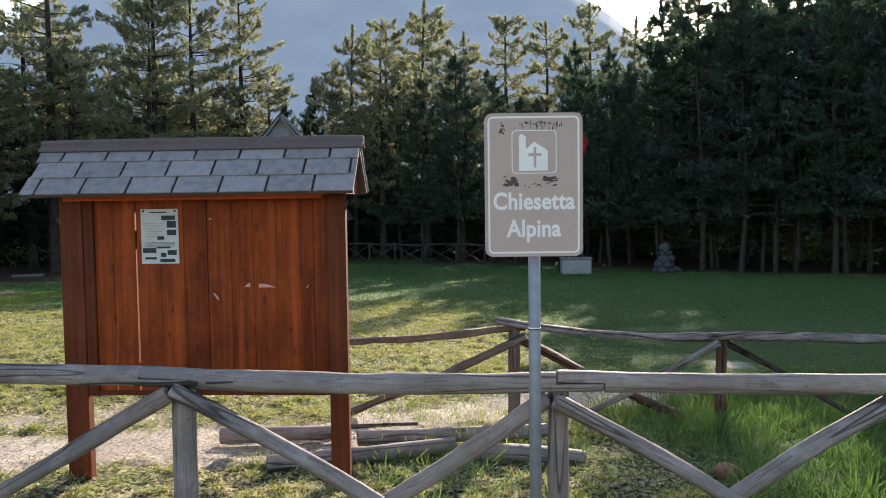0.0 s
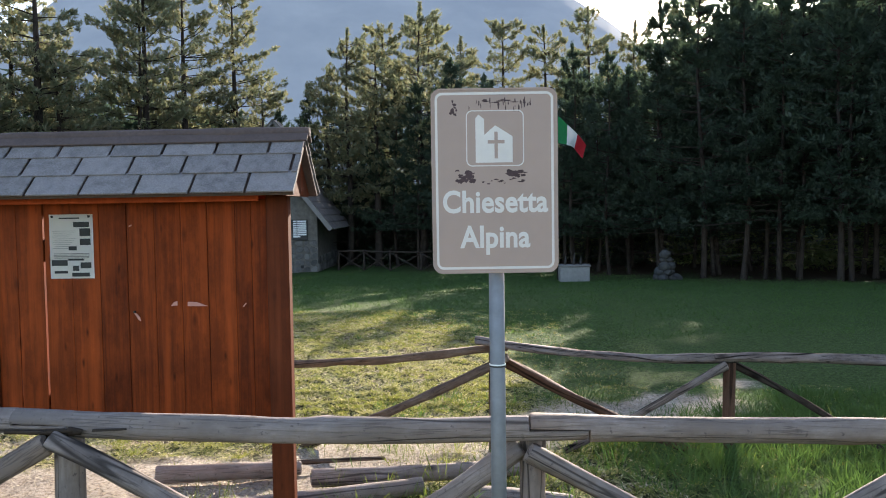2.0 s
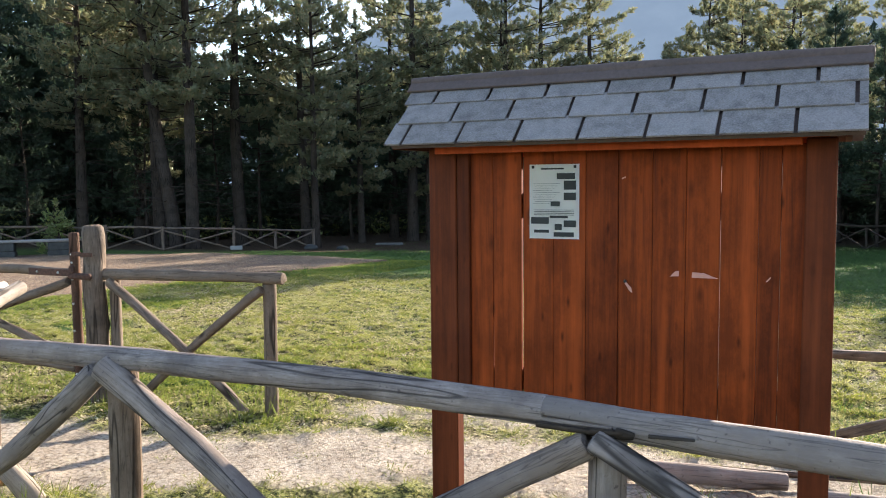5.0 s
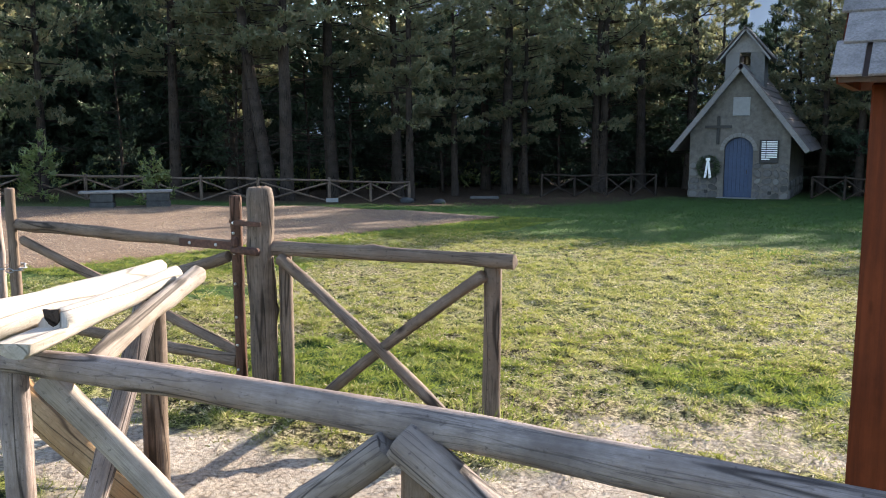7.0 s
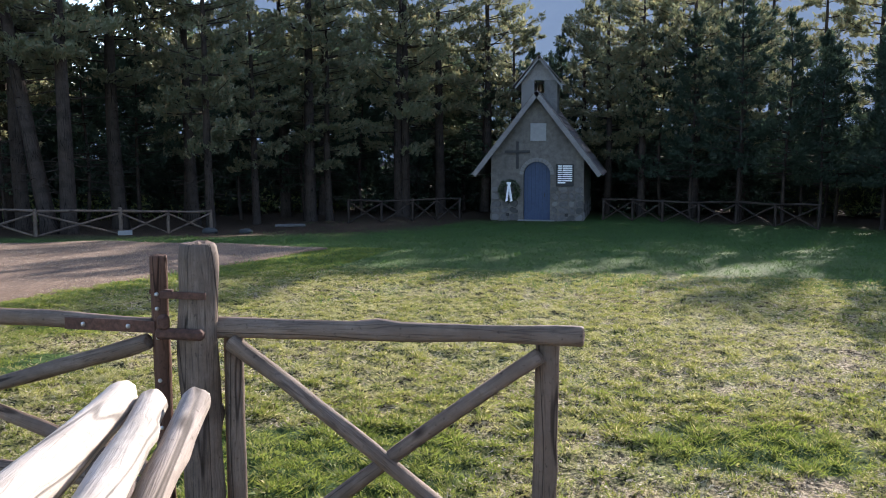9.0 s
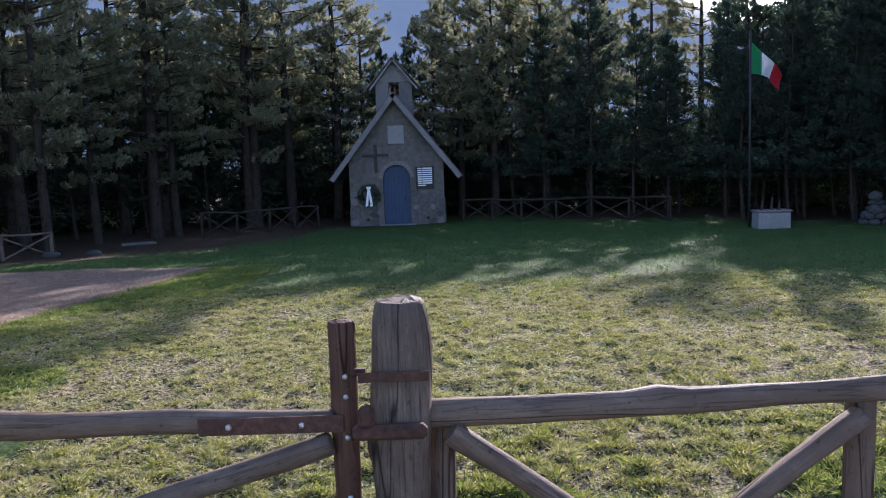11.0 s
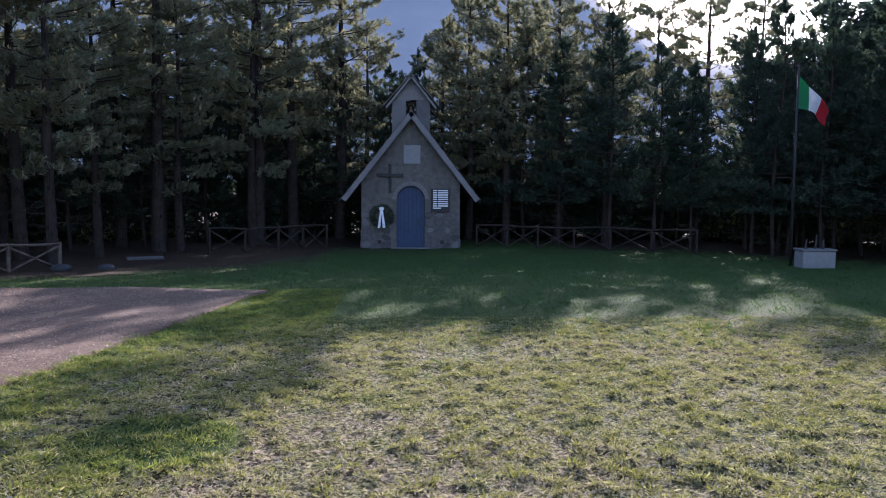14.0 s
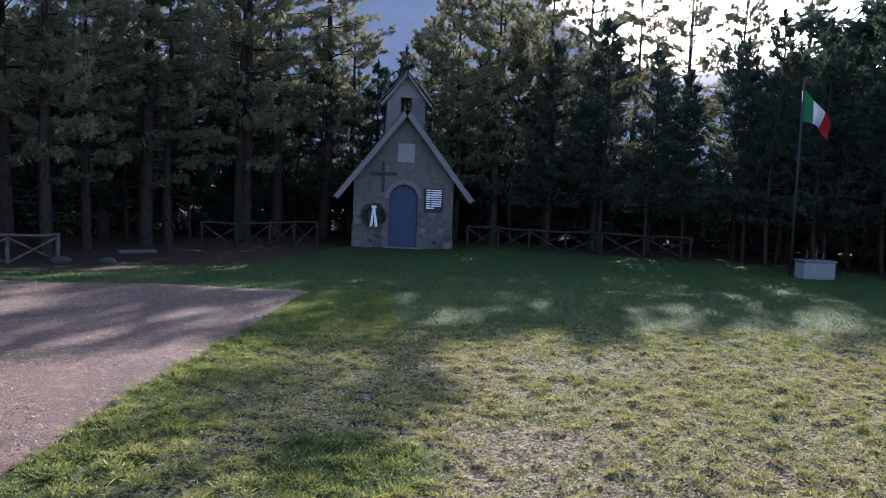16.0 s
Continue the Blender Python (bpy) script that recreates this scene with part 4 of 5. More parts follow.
# ---------------------------------------------------------------- notice board
def build_board():
    """Roofed notice board: two posts, upright boards, a shingled gable roof. Built around x = 0, front towards -y."""
    ob = thing("notice_board", -1.385, 4.79, -0.02, -3.0, "red-brown stained wooden notice board under a small shingled roof", "notice board")
    half = 0.83
    for s in (-1, 1):
        w = 0.068 if s < 0 else 0.054
        c = s * (half - w) - (0.02 if s < 0 else 0.0)
        part("post", boxed(c - w, c + w, -0.040, 0.030, -0.15, 1.70, bevel=0.006), M_FRAME, ob)
        if s < 0:
            part("side_batten", boxed(c - s * (w + 0.032) - 0.03, c - s * (w + 0.032) + 0.03, -0.035, 0.03, 0.53, 1.70, bevel=0.004), M_FRAME, ob)
    rnd = random.Random(3)
    seams = [-0.70, -0.545, -0.407, -0.265, -0.123, 0.015, 0.155, 0.288, 0.42, 0.56, 0.64, 0.725]
    for k, (a, b) in enumerate(zip(seams, seams[1:])):
        a += 0.0045 if k == 2 else 0.0025 if k == 1 else 0.0013 if k == 8 else 0.0007
        b -= 0.0045 if k == 1 else 0.0025 if k == 0 else 0.0013 if k == 7 else 0.0007
        plank = boxed(a, b, -0.012 + rnd.uniform(-0.0025, 0.0025), 0.012, 0.545 + rnd.uniform(0, 0.006), 1.68, bevel=0.0022)
        if k < 2:
            edge, push = (b, 0.0027) if k == 0 else (a, -0.0027)
            for v in plank.verts:
                if abs(v.co.x - edge) < 0.004 and v.co.z > 1.0:
                    v.co.x += push
        part("plank", plank, M_BOARD, ob)
    part("bottom_rail", boxed(-0.72, 0.72, -0.028, -0.0135, 0.525, 0.553, bevel=0.003), M_FRAME, ob)
    part("back_rail", boxed(-0.72, 0.72, 0.0135, 0.05, 1.40, 1.50, bevel=0.004), M_FRAME, ob)
    part("back_rail", boxed(-0.72, 0.72, 0.0135, 0.05, 0.62, 0.72, bevel=0.004), M_FRAME, ob)
    # roof
    eave_y, eave_z, top_z = 0.285, 1.715, 1.99
    slope = math.atan2(top_z - eave_z, eave_y)
    run = math.hypot(top_z - eave_z, eave_y)
    left, right = -0.935, 0.925
    for s in (-1, 1):
        m = Matrix.Translation((0, 0, top_z)) @ Matrix.Rotation(-s * slope if s > 0 else slope, 4, "X")
        deck = boxed(left + 0.02, right - 0.01, 0 if s > 0 else -run, run if s > 0 else 0, -0.034, -0.014, bevel=0.002, m=m)
        part("roof_deck", deck, M_RIDGE, ob, "dark roof boarding")
        rows, each = 3, run / 3
        for r in range(rows):
            a = r * each
            x = left - (0.0, 0.13, 0.06)[r] - 0.11
            while x < right:
                xa, xb = max(x, left), min(x + 0.252, right)
                if xb - xa > 0.02:
                    piece = bmesh.new()
                    lift = rnd.uniform(0, 0.0025)
                    y0, y1 = (a, a + each + 0.018) if s > 0 else (-a - each - 0.018, -a)
                    t = Matrix.Translation((0, s * a, -0.008 + lift)) @ Matrix.Rotation(s * 0.06, 4, "X") @ Matrix.Translation((0, -s * a, 0))
                    box(piece, xa + 0.004, xb - 0.004, y0, y1, 0.0, 0.009, 0.0012, m @ t)
                    part("shingle", piece, M_SHINGLE, ob)
                x += 0.258
    cap = bmesh.new()
    for s in (-1, 1):
        m = Matrix.Translation((0, 0, top_z + 0.012)) @ Matrix.Rotation(-s * slope if s > 0 else slope, 4, "X")
        box(cap, left - 0.01, right + 0.012, -0.006 if s > 0 else -0.075, 0.075 if s > 0 else 0.006, 0.0, 0.012, 0.003, m)
    timber(cap, (left - 0.012, 0, top_z + 0.012), (right + 0.014, 0, top_z + 0.012), 0.024, 0.024, seed=33, rough=0.10, sides=12, step=0.12)
    part("ridge_cap", cap, M_RIDGE, ob, "dark rolled ridge strip")
    part("fascia", boxed(-0.765, 0.715, -0.150, -0.130, 1.668, 1.712, bevel=0.003), M_FASCIA, ob, "orange stained batten with sun glow painted into its colour")
    part("fascia", boxed(-0.80, 0.80, 0.085, 0.105, 1.655, 1.71, bevel=0.003), M_FASCIA, ob)
    for xe in (left + 0.035, right - 0.05):
        gable = bmesh.new()
        prism(gable, [(-0.24, 1.69), (0.24, 1.69), (0.25, 1.715), (0.0, 1.955), (-0.25, 1.715)], 0, 0.022)
        bmesh.ops.transform(gable, matrix=Matrix.Translation((xe, 0, 0)) @ Matrix.Rotation(radians(90), 4, "Z"), verts=gable.verts[:])
        part("gable_board", gable, M_FRAME, ob, "red-brown gable board")
    # torn scraps left by old posters
    for sx, sz, pts in ((0.058, 1.105, [(-0.014, 0.018), (-0.006, 0.02), (0.014, -0.002), (0.018, -0.022), (0.006, -0.014)]),
                        (0.255, 1.166, [(-0.026, -0.008), (-0.008, 0.012), (0.008, 0.016), (0.008, -0.006)]),
                        (0.350, 1.166, [(-0.035, 0.012), (0.01, 0.01), (0.05, -0.005), (0.066, -0.010), (-0.036, -0.010)]),
                        (0.598, 1.160, [(-0.008, -0.008), (0.008, 0.010), (0.012, 0.008), (-0.002, -0.010)]),
                        (0.036, 1.555, [(-0.008, 0.002), (0.008, 0.008), (0.010, 0.004), (-0.004, -0.004)])):
        part("paper_scrap", prism(bmesh.new(), [(sx + a, sz + b) for a, b in pts], -0.0165, -0.0140), M_TORN, ob, "torn scrap of old poster")
    nail = bmesh.new()
    bmesh.ops.create_cone(nail, segments=8, radius1=0.007, radius2=0.005, depth=0.012, cap_ends=True)
    bmesh.ops.transform(nail, matrix=Matrix.Translation((0.046, -0.02, 1.13)) @ Matrix.Rotation(radians(90), 4, "X"), verts=nail.verts[:])
    part("nail", nail, M_DARK, ob, "dark rusty nail head")
    # the sheet
    sheet = thing("notice_sheet", -1.385, 4.79, -0.02, -3.0, "faded printed notice sheet pinned to the boards", "notice")
    x0, x1, z0, z1 = -0.372, -0.150, 1.300, 1.618
    me = bmesh.new()
    n = 8
    grid = [[me.verts.new((x0 + (x1 - x0) * i / n, -0.0185 - 0.002 * noise.noise((i * 0.6, j * 0.5, 3)), z0 + (z1 - z0) * j / n)) for i in range(n + 1)] for j in range(n + 1)]
    for j in range(n):
        for i in range(n):
            me.faces.new((grid[j][i], grid[j][i + 1], grid[j + 1][i + 1], grid[j + 1][i]))
    bmesh.ops.solidify(me, geom=me.faces[:], thickness=0.0012)
    part("paper", me, M_PAPER, sheet)
    blocks = [(0.56, 0.92, 0.80, 0.88), (0.70, 0.94, 0.66, 0.78), (0.70, 0.94, 0.52, 0.62), (0.44, 0.62, 0.44, 0.50), (0.04, 0.40, 0.20, 0.29), (0.42, 0.78, 0.28, 0.31),
              (0.52, 0.66, 0.12, 0.20), (0.70, 0.94, 0.16, 0.25), (0.10, 0.40, 0.08, 0.12), (0.24, 0.70, 0.93, 0.95), (0.50, 0.90, 0.03, 0.09)]
    blocks += [(0.08 + 0.02 * (i % 3), 0.62 - 0.05 * (i % 4), 0.74 - 0.03 * i, 0.743 - 0.03 * i) for i in range(10)] + [(0.1, 0.9, 0.385 - 0.022 * i, 0.391 - 0.022 * i) for i in range(4)]
    for a, b, c, d in blocks:
        part("print_block", boxed(x0 + a * (x1 - x0), x0 + b * (x1 - x0), -0.0232, -0.0215, z0 + c * (z1 - z0), z0 + d * (z1 - z0)), M_INK, sheet)
    for a, c in ((0.08, 0.965), (0.92, 0.965)):
        part("drawing_pin", boxed(x0 + a * (x1 - x0) - 0.006, x0 + a * (x1 - x0) + 0.006, -0.0262, -0.0215, z0 + c * (z1 - z0) - 0.006, z0 + c * (z1 - z0) + 0.006, bevel=0.002), M_INK, sheet)


build_board()


# ---------------------------------------------------------------- the road sign
def rounded(w, h, r, n=6):
    pts = []
    for cx, cz, a0 in ((w / 2 - r, h / 2 - r, 0), (-w / 2 + r, h / 2 - r, 90), (-w / 2 + r, -h / 2 + r, 180), (w / 2 - r, -h / 2 + r, 270)):
        pts += [(cx + r * math.cos(radians(a0 + 90 * i / n)), cz + r * math.sin(radians(a0 + 90 * i / n))) for i in range(n + 1)]
    return pts


def ring(bm, w, h, r, width, y0, y1, cz=0.0, cx=0.0):
    """A rounded frame, raised."""
    a, b = rounded(w, h, r), rounded(w - 2 * width, h - 2 * width, max(0.002, r - width))
    n = len(a)
    v = [[bm.verts.new((cx + p[0], y, cz + p[1])) for p in q] for y in (y0, y1) for q in (a, b)]
    for i in range(n):
        j = (i + 1) % n
        bm.faces.new((v[0][i], v[0][j], v[1][j], v[1][i]))
        bm.faces.new((v[0][j], v[0][i], v[2][i], v[2][j]))
        bm.faces.new((v[1][i], v[1][j], v[3][j], v[3][i]))
    return bm


def lettering(text, size, material, parent, at, name="lettering"):
    """Words in the built-in font as a thin raised mesh, facing -y."""
    cu = bpy.data.curves.new(name, "FONT")
    cu.body, cu.size, cu.align_x, cu.extrude, cu.offset, cu.resolution_u = text, size, "CENTER", 0.0005, size * 0.026, 4
    cu.space_character = 1.03
    tmp = new(name, cu)
    me = bpy.data.meshes.new_from_object(tmp.evaluated_get(bpy.context.evaluated_depsgraph_get()))
    bpy.data.objects.remove(tmp)
    bpy.data.curves.remove(cu)
    me.transform(Matrix.Translation(at) @ Matrix.Rotation(radians(90), 4, "X") @ Matrix.Diagonal((0.865, 1, 1, 1)))
    me.materials.clear()
    me.materials.append(material)
    ob = new(name, me)
    ob.parent = parent
    return ob


def build_sign():
    cx, cy, cz, w, h = 0.352, 3.175, 1.679, 0.372, 0.546
    ob = thing("road_sign", cx, cy, gz(cx, cy), 0, "brown sign reading Chiesetta Alpina on a galvanised pole", "sign")
    zb = cz - gz(cx, cy)
    part("panel", prism(bmesh.new(), [(x, z + zb) for x, z in rounded(w, h, 0.028)], -0.003, 0.010), M_SIGN, ob)
    part("border", ring(bmesh.new(), w - 0.020, h - 0.020, 0.021, 0.0072, -0.0048, -0.0025, zb), M_SIGN_WHITE, ob, "faded white border")
    part("rim", ring(bmesh.new(), w + 0.004, h + 0.004, 0.030, 0.005, -0.006, 0.012, zb), M_SIGN, ob, "folded brown rim")
    part("symbol_frame", ring(bmesh.new(), 0.172, 0.166, 0.018, 0.0030, -0.0048, -0.0025, zb + 0.127, 0.002), M_SIGN_WHITE, ob, "thin white frame")
    # church pictogram, with the cross left open
    a = bmesh.new()
    prism(a, [(-0.056, -0.072), (-0.056, 0.060), (-0.047, 0.070), (-0.030, 0.057), (-0.030, -0.072)], -0.0050, -0.0028)
    prism(a, [(-0.030, -0.072), (-0.030, 0.010), (0.003, 0.038), (0.003, -0.072)], -0.0050, -0.0028)
    prism(a, [(0.003, -0.072), (0.003, 0.038), (0.054, 0.005), (0.054, -0.072)], -0.0050, -0.0028)
    bmesh.ops.transform(a, matrix=Matrix.Translation((0.0, 0, zb + 0.127)), verts=a.verts[:])
    part("church_symbol", a, M_SIGN_WHITE, ob, "white church pictogram")
    c = bmesh.new()
    box(c, 0.0, 0.010, -0.0062, -0.0052, zb + 0.067, zb + 0.146)
    box(c, -0.020, 0.030, -0.0070, -0.0064, zb + 0.111, zb + 0.121)
    part("cross_symbol", c, M_SIGN, ob, "brown cross")
    lettering("Chiesetta", 0.0915, M_SIGN_WHITE, ob, (0.0, -0.0042, zb - 0.092))
    lettering("Alpina", 0.0915, M_SIGN_WHITE, ob, (0.0, -0.0042, zb - 0.197))
    # scraps of stickers that were pulled off: slivers above, a blot and a bar below
    rnd = random.Random(8)

    def scrap(x, z, ww, hh):
        pts = [(x + ww * math.cos(t) * rnd.uniform(0.35, 1.2), zb + z + hh * math.sin(t) * rnd.uniform(0.35, 1.2)) for t in (0, 0.8, 1.6, 2.4, 3.1, 3.9, 4.7, 5.5)]
        y = -0.0034 - 0.0001 * (len(ob.children) % 9)
        part("sticker_scrap", prism(bmesh.new(), pts, y - 0.0003, -0.0031), M_SCRAPED, ob, "dark scrap of a pulled-off sticker")

    for _ in range(9):
        scrap(rnd.uniform(-0.128, -0.108), rnd.uniform(0.198, 0.238), rnd.uniform(0.004, 0.009), rnd.uniform(0.003, 0.008))
    for _ in range(26):
        scrap(rnd.uniform(-0.09, 0.125), rnd.uniform(0.212, 0.24), rnd.uniform(0.0008, 0.003), rnd.uniform(0.006, 0.016))
    for _ in range(12):
        scrap(rnd.uniform(-0.03, 0.06), rnd.uniform(0.232, 0.243), rnd.uniform(0.006, 0.014), rnd.uniform(0.001, 0.003))
    for _ in range(34):
        scrap(rnd.uniform(-0.112, -0.062), rnd.uniform(0.0, 0.034), rnd.uniform(0.005, 0.012), rnd.uniform(0.003, 0.009))
    for _ in range(16):
        scrap(rnd.uniform(0.042, 0.088), rnd.uniform(0.014, 0.03), rnd.uniform(0.008, 0.016), rnd.uniform(0.003, 0.007))
    for _ in range(14):
        scrap(rnd.uniform(-0.06, 0.11), rnd.uniform(-0.008, 0.008), rnd.uniform(0.004, 0.010), rnd.uniform(0.0015, 0.004))
    pole = bmesh.new()
    bmesh.ops.create_cone(pole, segments=20, radius1=0.0235, radius2=0.0235, depth=zb + 0.40, cap_ends=True)
    bmesh.ops.transform(pole, matrix=Matrix.Translation((0.004, 0.036, (zb + 0.20) / 2 - 0.05)), verts=pole.verts[:])
    part("pole", pole, M_ZINC, ob, "galvanised steel pole", True)
    for z, mat in ((zb - 0.558, M_WHITE), (zb - 0.563, M_DARK)):
        band = bmesh.new()
        bmesh.ops.create_cone(band, segments=20, radius1=0.0252, radius2=0.0252, depth=0.004, cap_ends=True)
        bmesh.ops.transform(band, matrix=Matrix.Translation((0.004, 0.036, z)) , verts=band.verts[:])
        part("cable_tie", band, mat, ob)


build_sign()


# ---------------------------------------------------------------- the chapel
def stones(parent, width, height, frame_m, rnd, skip, cell=0.34):
    """Rubble stones in courses that jitter, each an object of its own, set proud of the wall; frame_m places the wall's x, z plane."""
    nx, nz = int(width / cell), int(height / (cell * 0.82))
    grid = [[((i + (rnd.uniform(-0.28, 0.28) if 0 < i < nx else 0) + (0.25 if j % 2 and 0 < i < nx else 0)) * width / nx, (j + (rnd.uniform(-0.25, 0.25) if 0 < j < nz else 0)) * height / nz)
             for i in range(nx + 1)] for j in range(nz + 1)]
    for j in range(nz):
        for i in range(nx):
            q = [grid[j][i], grid[j][i + 1], grid[j + 1][i + 1], grid[j + 1][i]]
            mx, mz = sum(p[0] for p in q) / 4, sum(p[1] for p in q) / 4
            if skip(mx, mz):
                continue
            out = []
            for k in range(4):
                (ax, az), (bx, bz), (cx, cz) = q[k - 1], q[k], q[(k + 1) % 4]
                for f, (ox, oz) in ((0.27, (ax, az)), (0.27, (cx, cz))):
                    px, pz = bx + f * (ox - bx), bz + f * (oz - bz)
                    out.append((mx + (px - mx) * 0.90, mz + (pz - mz) * 0.90))
            bm = bmesh.new()
            d = rnd.uniform(0.02, 0.05)
            a = [bm.verts.new((x, 0.02, z)) for x, z in out]
            b = [bm.verts.new((mx + (x - mx) * 0.82, -d, mz + (z - mz) * 0.82)) for x, z in out]
            bm.faces.new(b)
            for k in range(8):
                bm.faces.new((a[k], a[(k + 1) % 8], b[(k + 1) % 8], b[k]))
            bmesh.ops.recalc_face_normals(bm, faces=bm.faces[:])
            bmesh.ops.transform(bm, matrix=frame_m, verts=bm.verts[:])
            part("stone", bm, M_STONE, parent)


def build_chapel():
    """Small stone chapel: steep slabbed roof, bell gable, arched blue door. Local origin: middle of the front wall's foot."""
    X, Y = -7.31, 37.2
    z0 = -1.17
    ob = thing("chapel", X, Y, z0, 0, "small grey stone alpine chapel with steep roof and bell gable", "chapel")
    hw, eave, apex, deep = 1.93, 2.75, 5.22, 6.2
    dw, spring, arch = 0.555, 1.93, 2.47
    # front wall with the arched opening
    arc = [(dw * math.cos(radians(a)), spring + (arch - spring) * math.sin(radians(a))) for a in range(0, 181, 15)]
    front = bmesh.new()
    prism(front, [(-hw, 0), (-dw, 0), (-dw, spring)] + arc[::-1][1:7] + [(0, apex), (-hw, eave)], 0, 0.4)
    prism(front, [(hw, 0), (hw, eave), (0, apex)] + arc[::-1][6:-1] + [(dw, spring), (dw, 0)], 0, 0.4)
    bmesh.ops.remove_doubles(front, verts=front.verts[:], dist=0.0005)
    wall = part("front_wall", front, M_MORTAR, ob, "rough stone and mortar front wall")
    rnd = random.Random(17)
    stones(wall, 2 * hw, 1.45, Matrix.Translation((-hw, 0, 0)), rnd, lambda x, z: abs(x - hw) < dw + 0.12 and z < arch + 0.1)
    for s in (-1, 1):
        side = part("side_wall", boxed(s * hw - 0.2 - s * 0.2, s * hw + 0.2 - s * 0.2, 0.402, deep, -0.1, eave), M_MORTAR, ob, "stone side wall")
        m = Matrix.Translation((s * hw, 0.0 if s > 0 else deep, 0)) @ Matrix.Rotation(radians(90 * s), 4, "Z")
        stones(side, deep, 0.75, m, rnd, lambda x, z: False, 0.40)
    back = bmesh.new()
    prism(back, [(-hw, 0), (hw, 0), (hw, eave), (0, apex), (-hw, eave)], deep + 0.002, deep + 0.4)
    part("back_wall", back, M_MORTAR, ob)
    # door
    door = part("door", prism(bmesh.new(), [(-dw, 0.04)] + [(dw, 0.04)] + arc, 0.17, 0.23), M_BLUE, ob, "faded blue arched plank door")
    for i in range(-3, 4):
        top = spring + (arch - spring) * math.sqrt(max(0, 1 - (i * 0.155 / dw) ** 2)) - 0.04
        part("door_board", boxed(i * 0.155 - 0.072, i * 0.155 + 0.072, 0.148, 0.172, 0.06, top, bevel=0.004), M_BLUE, door)
    part("handle", boxed(0.30, 0.33, 0.12, 0.149, 1.0, 1.16, bevel=0.004), M_DARK, door)
    surround = bmesh.new()
    for i in range(13):
        a0, a1 = radians(180 * i / 13 + 1), radians(180 * (i + 1) / 13 - 1)
        o = [((dw + e) * math.cos(a), spring + (arch - spring + e) * math.sin(a)) for e, a in ((0.005, a0), (0.17, a0), (0.17, a1), (0.005, a1))]
        prism(surround, o, -0.045, 0.1)
    part("door_arch", surround, M_BARGE, ob, "dark stone arch")
    part("doorstep", boxed(-0.75, 0.75, -0.45, 0.0, -0.06, 0.055, bevel=0.015), M_CONCRETE, ob, "pale stone doorstep")
    for vx in (-1.22, 1.24):
        part("air_vent", boxed(vx - 0.07, vx + 0.07, -0.062, 0.02, 0.20, 0.33, bevel=0.004), M_DARK, ob, "small dark air vent")
    part("plinth_step", boxed(-1.6, 2.6, -0.28, -0.02, -0.08, 0.022, bevel=0.01), M_CONCRETE, ob)
    # roof: slabs in rows on both slopes
    ov, over = 0.72, 0.42
    rise = (apex - eave) / hw
    slope = math.atan(rise)
    run = math.hypot(hw + ov, (hw + ov) * rise)
    for s in (-1, 1):
        m = Matrix.Translation((0, 0, apex + 0.12)) @ Matrix.Rotation(s * slope, 4, "Y")
        roof = part("roof", boxed(min(0, s * run), max(0, s * run), -over, deep + 0.4, -0.10, -0.02, m=m), M_BARGE, ob, "roof boarding")
        rows = 11
        for r in range(rows):
            a, b = run * r / rows, run * (r + 1) / rows + 0.06
            y = -over - 0.03
            while y < deep + 0.38:
                wd = rnd.uniform(0.4, 0.62)
                y1 = min(y + wd, deep + 0.42)
                t = m @ Matrix.Translation((s * a, 0, 0.0)) @ Matrix.Rotation(s * -0.07, 4, "Y") @ Matrix.Translation((-s * a, 0, 0))
                part("roof_slab", boxed(min(s * a, s * b), max(s * a, s * b), y + 0.006, y1 - 0.006, -0.005 + rnd.uniform(0, 0.012), 0.03, bevel=0.006, m=t), M_ROOFSLAB, roof)
                y = y1
        part("barge_board", boxed(min(0, s * run), max(0, s * run), -over - 0.07, -over - 0.034, -0.17, 0.02, bevel=0.006, m=m), M_BARGE, ob, "grey timber barge board")
    # bell gable
    tw, ty0, ty1, tz, ta = 0.73, 0.55, 1.75, 5.75, 6.72
    for s in (-1, 1):
        part("belfry_cheek", boxed(s * (tw - 0.25) - 0.27, s * (tw - 0.25) + 0.27, ty0, ty1, 3.6, tz + 0.1, bevel=0.01), M_STONE, ob, "stone belfry cheek")
    part("belfry_sill", boxed(-tw + 0.522, tw - 0.522, ty0 + 0.003, ty1 - 0.003, 3.7, 5.30), M_MORTAR, ob)
    gab = bmesh.new()
    prism(gab, [(-tw - 0.02, tz + 0.102), (tw + 0.02, tz + 0.102), (0.0, ta)], ty0 + 0.05, ty0 + 0.3)
    part("belfry_gable", gab, M_BARGE, ob)
    rs = math.atan((ta - tz) / (tw + 0.05))
    rl = 1.02 / math.cos(rs)
    for s in (-1, 1):
        m = Matrix.Translation((0, 0, ta + 0.10)) @ Matrix.Rotation(s * rs, 4, "Y")
        cap = part("belfry_roof", boxed(min(0, s * rl), max(0, s * rl), ty0 - 0.25, ty1 + 0.25, -0.09, -0.01, m=m), M_BARGE, ob, "small steep belfry roof")
        for r in range(4):
            part("roof_slab", boxed(min(s * rl * r / 4, s * (rl * (r + 1) / 4 + 0.04)), max(s * rl * r / 4, s * (rl * (r + 1) / 4 + 0.04)), ty0 - 0.28, ty1 + 0.28, -0.002, 0.035, bevel=0.006, m=m @ Matrix.Rotation(s * -0.04, 4, "Y")), M_ROOFSLAB, cap)
    bell = bmesh.new()
    prof = [(0.02, 0.36), (0.09, 0.34), (0.11, 0.22), (0.14, 0.10), (0.19, 0.0), (0.17, 0.0)]
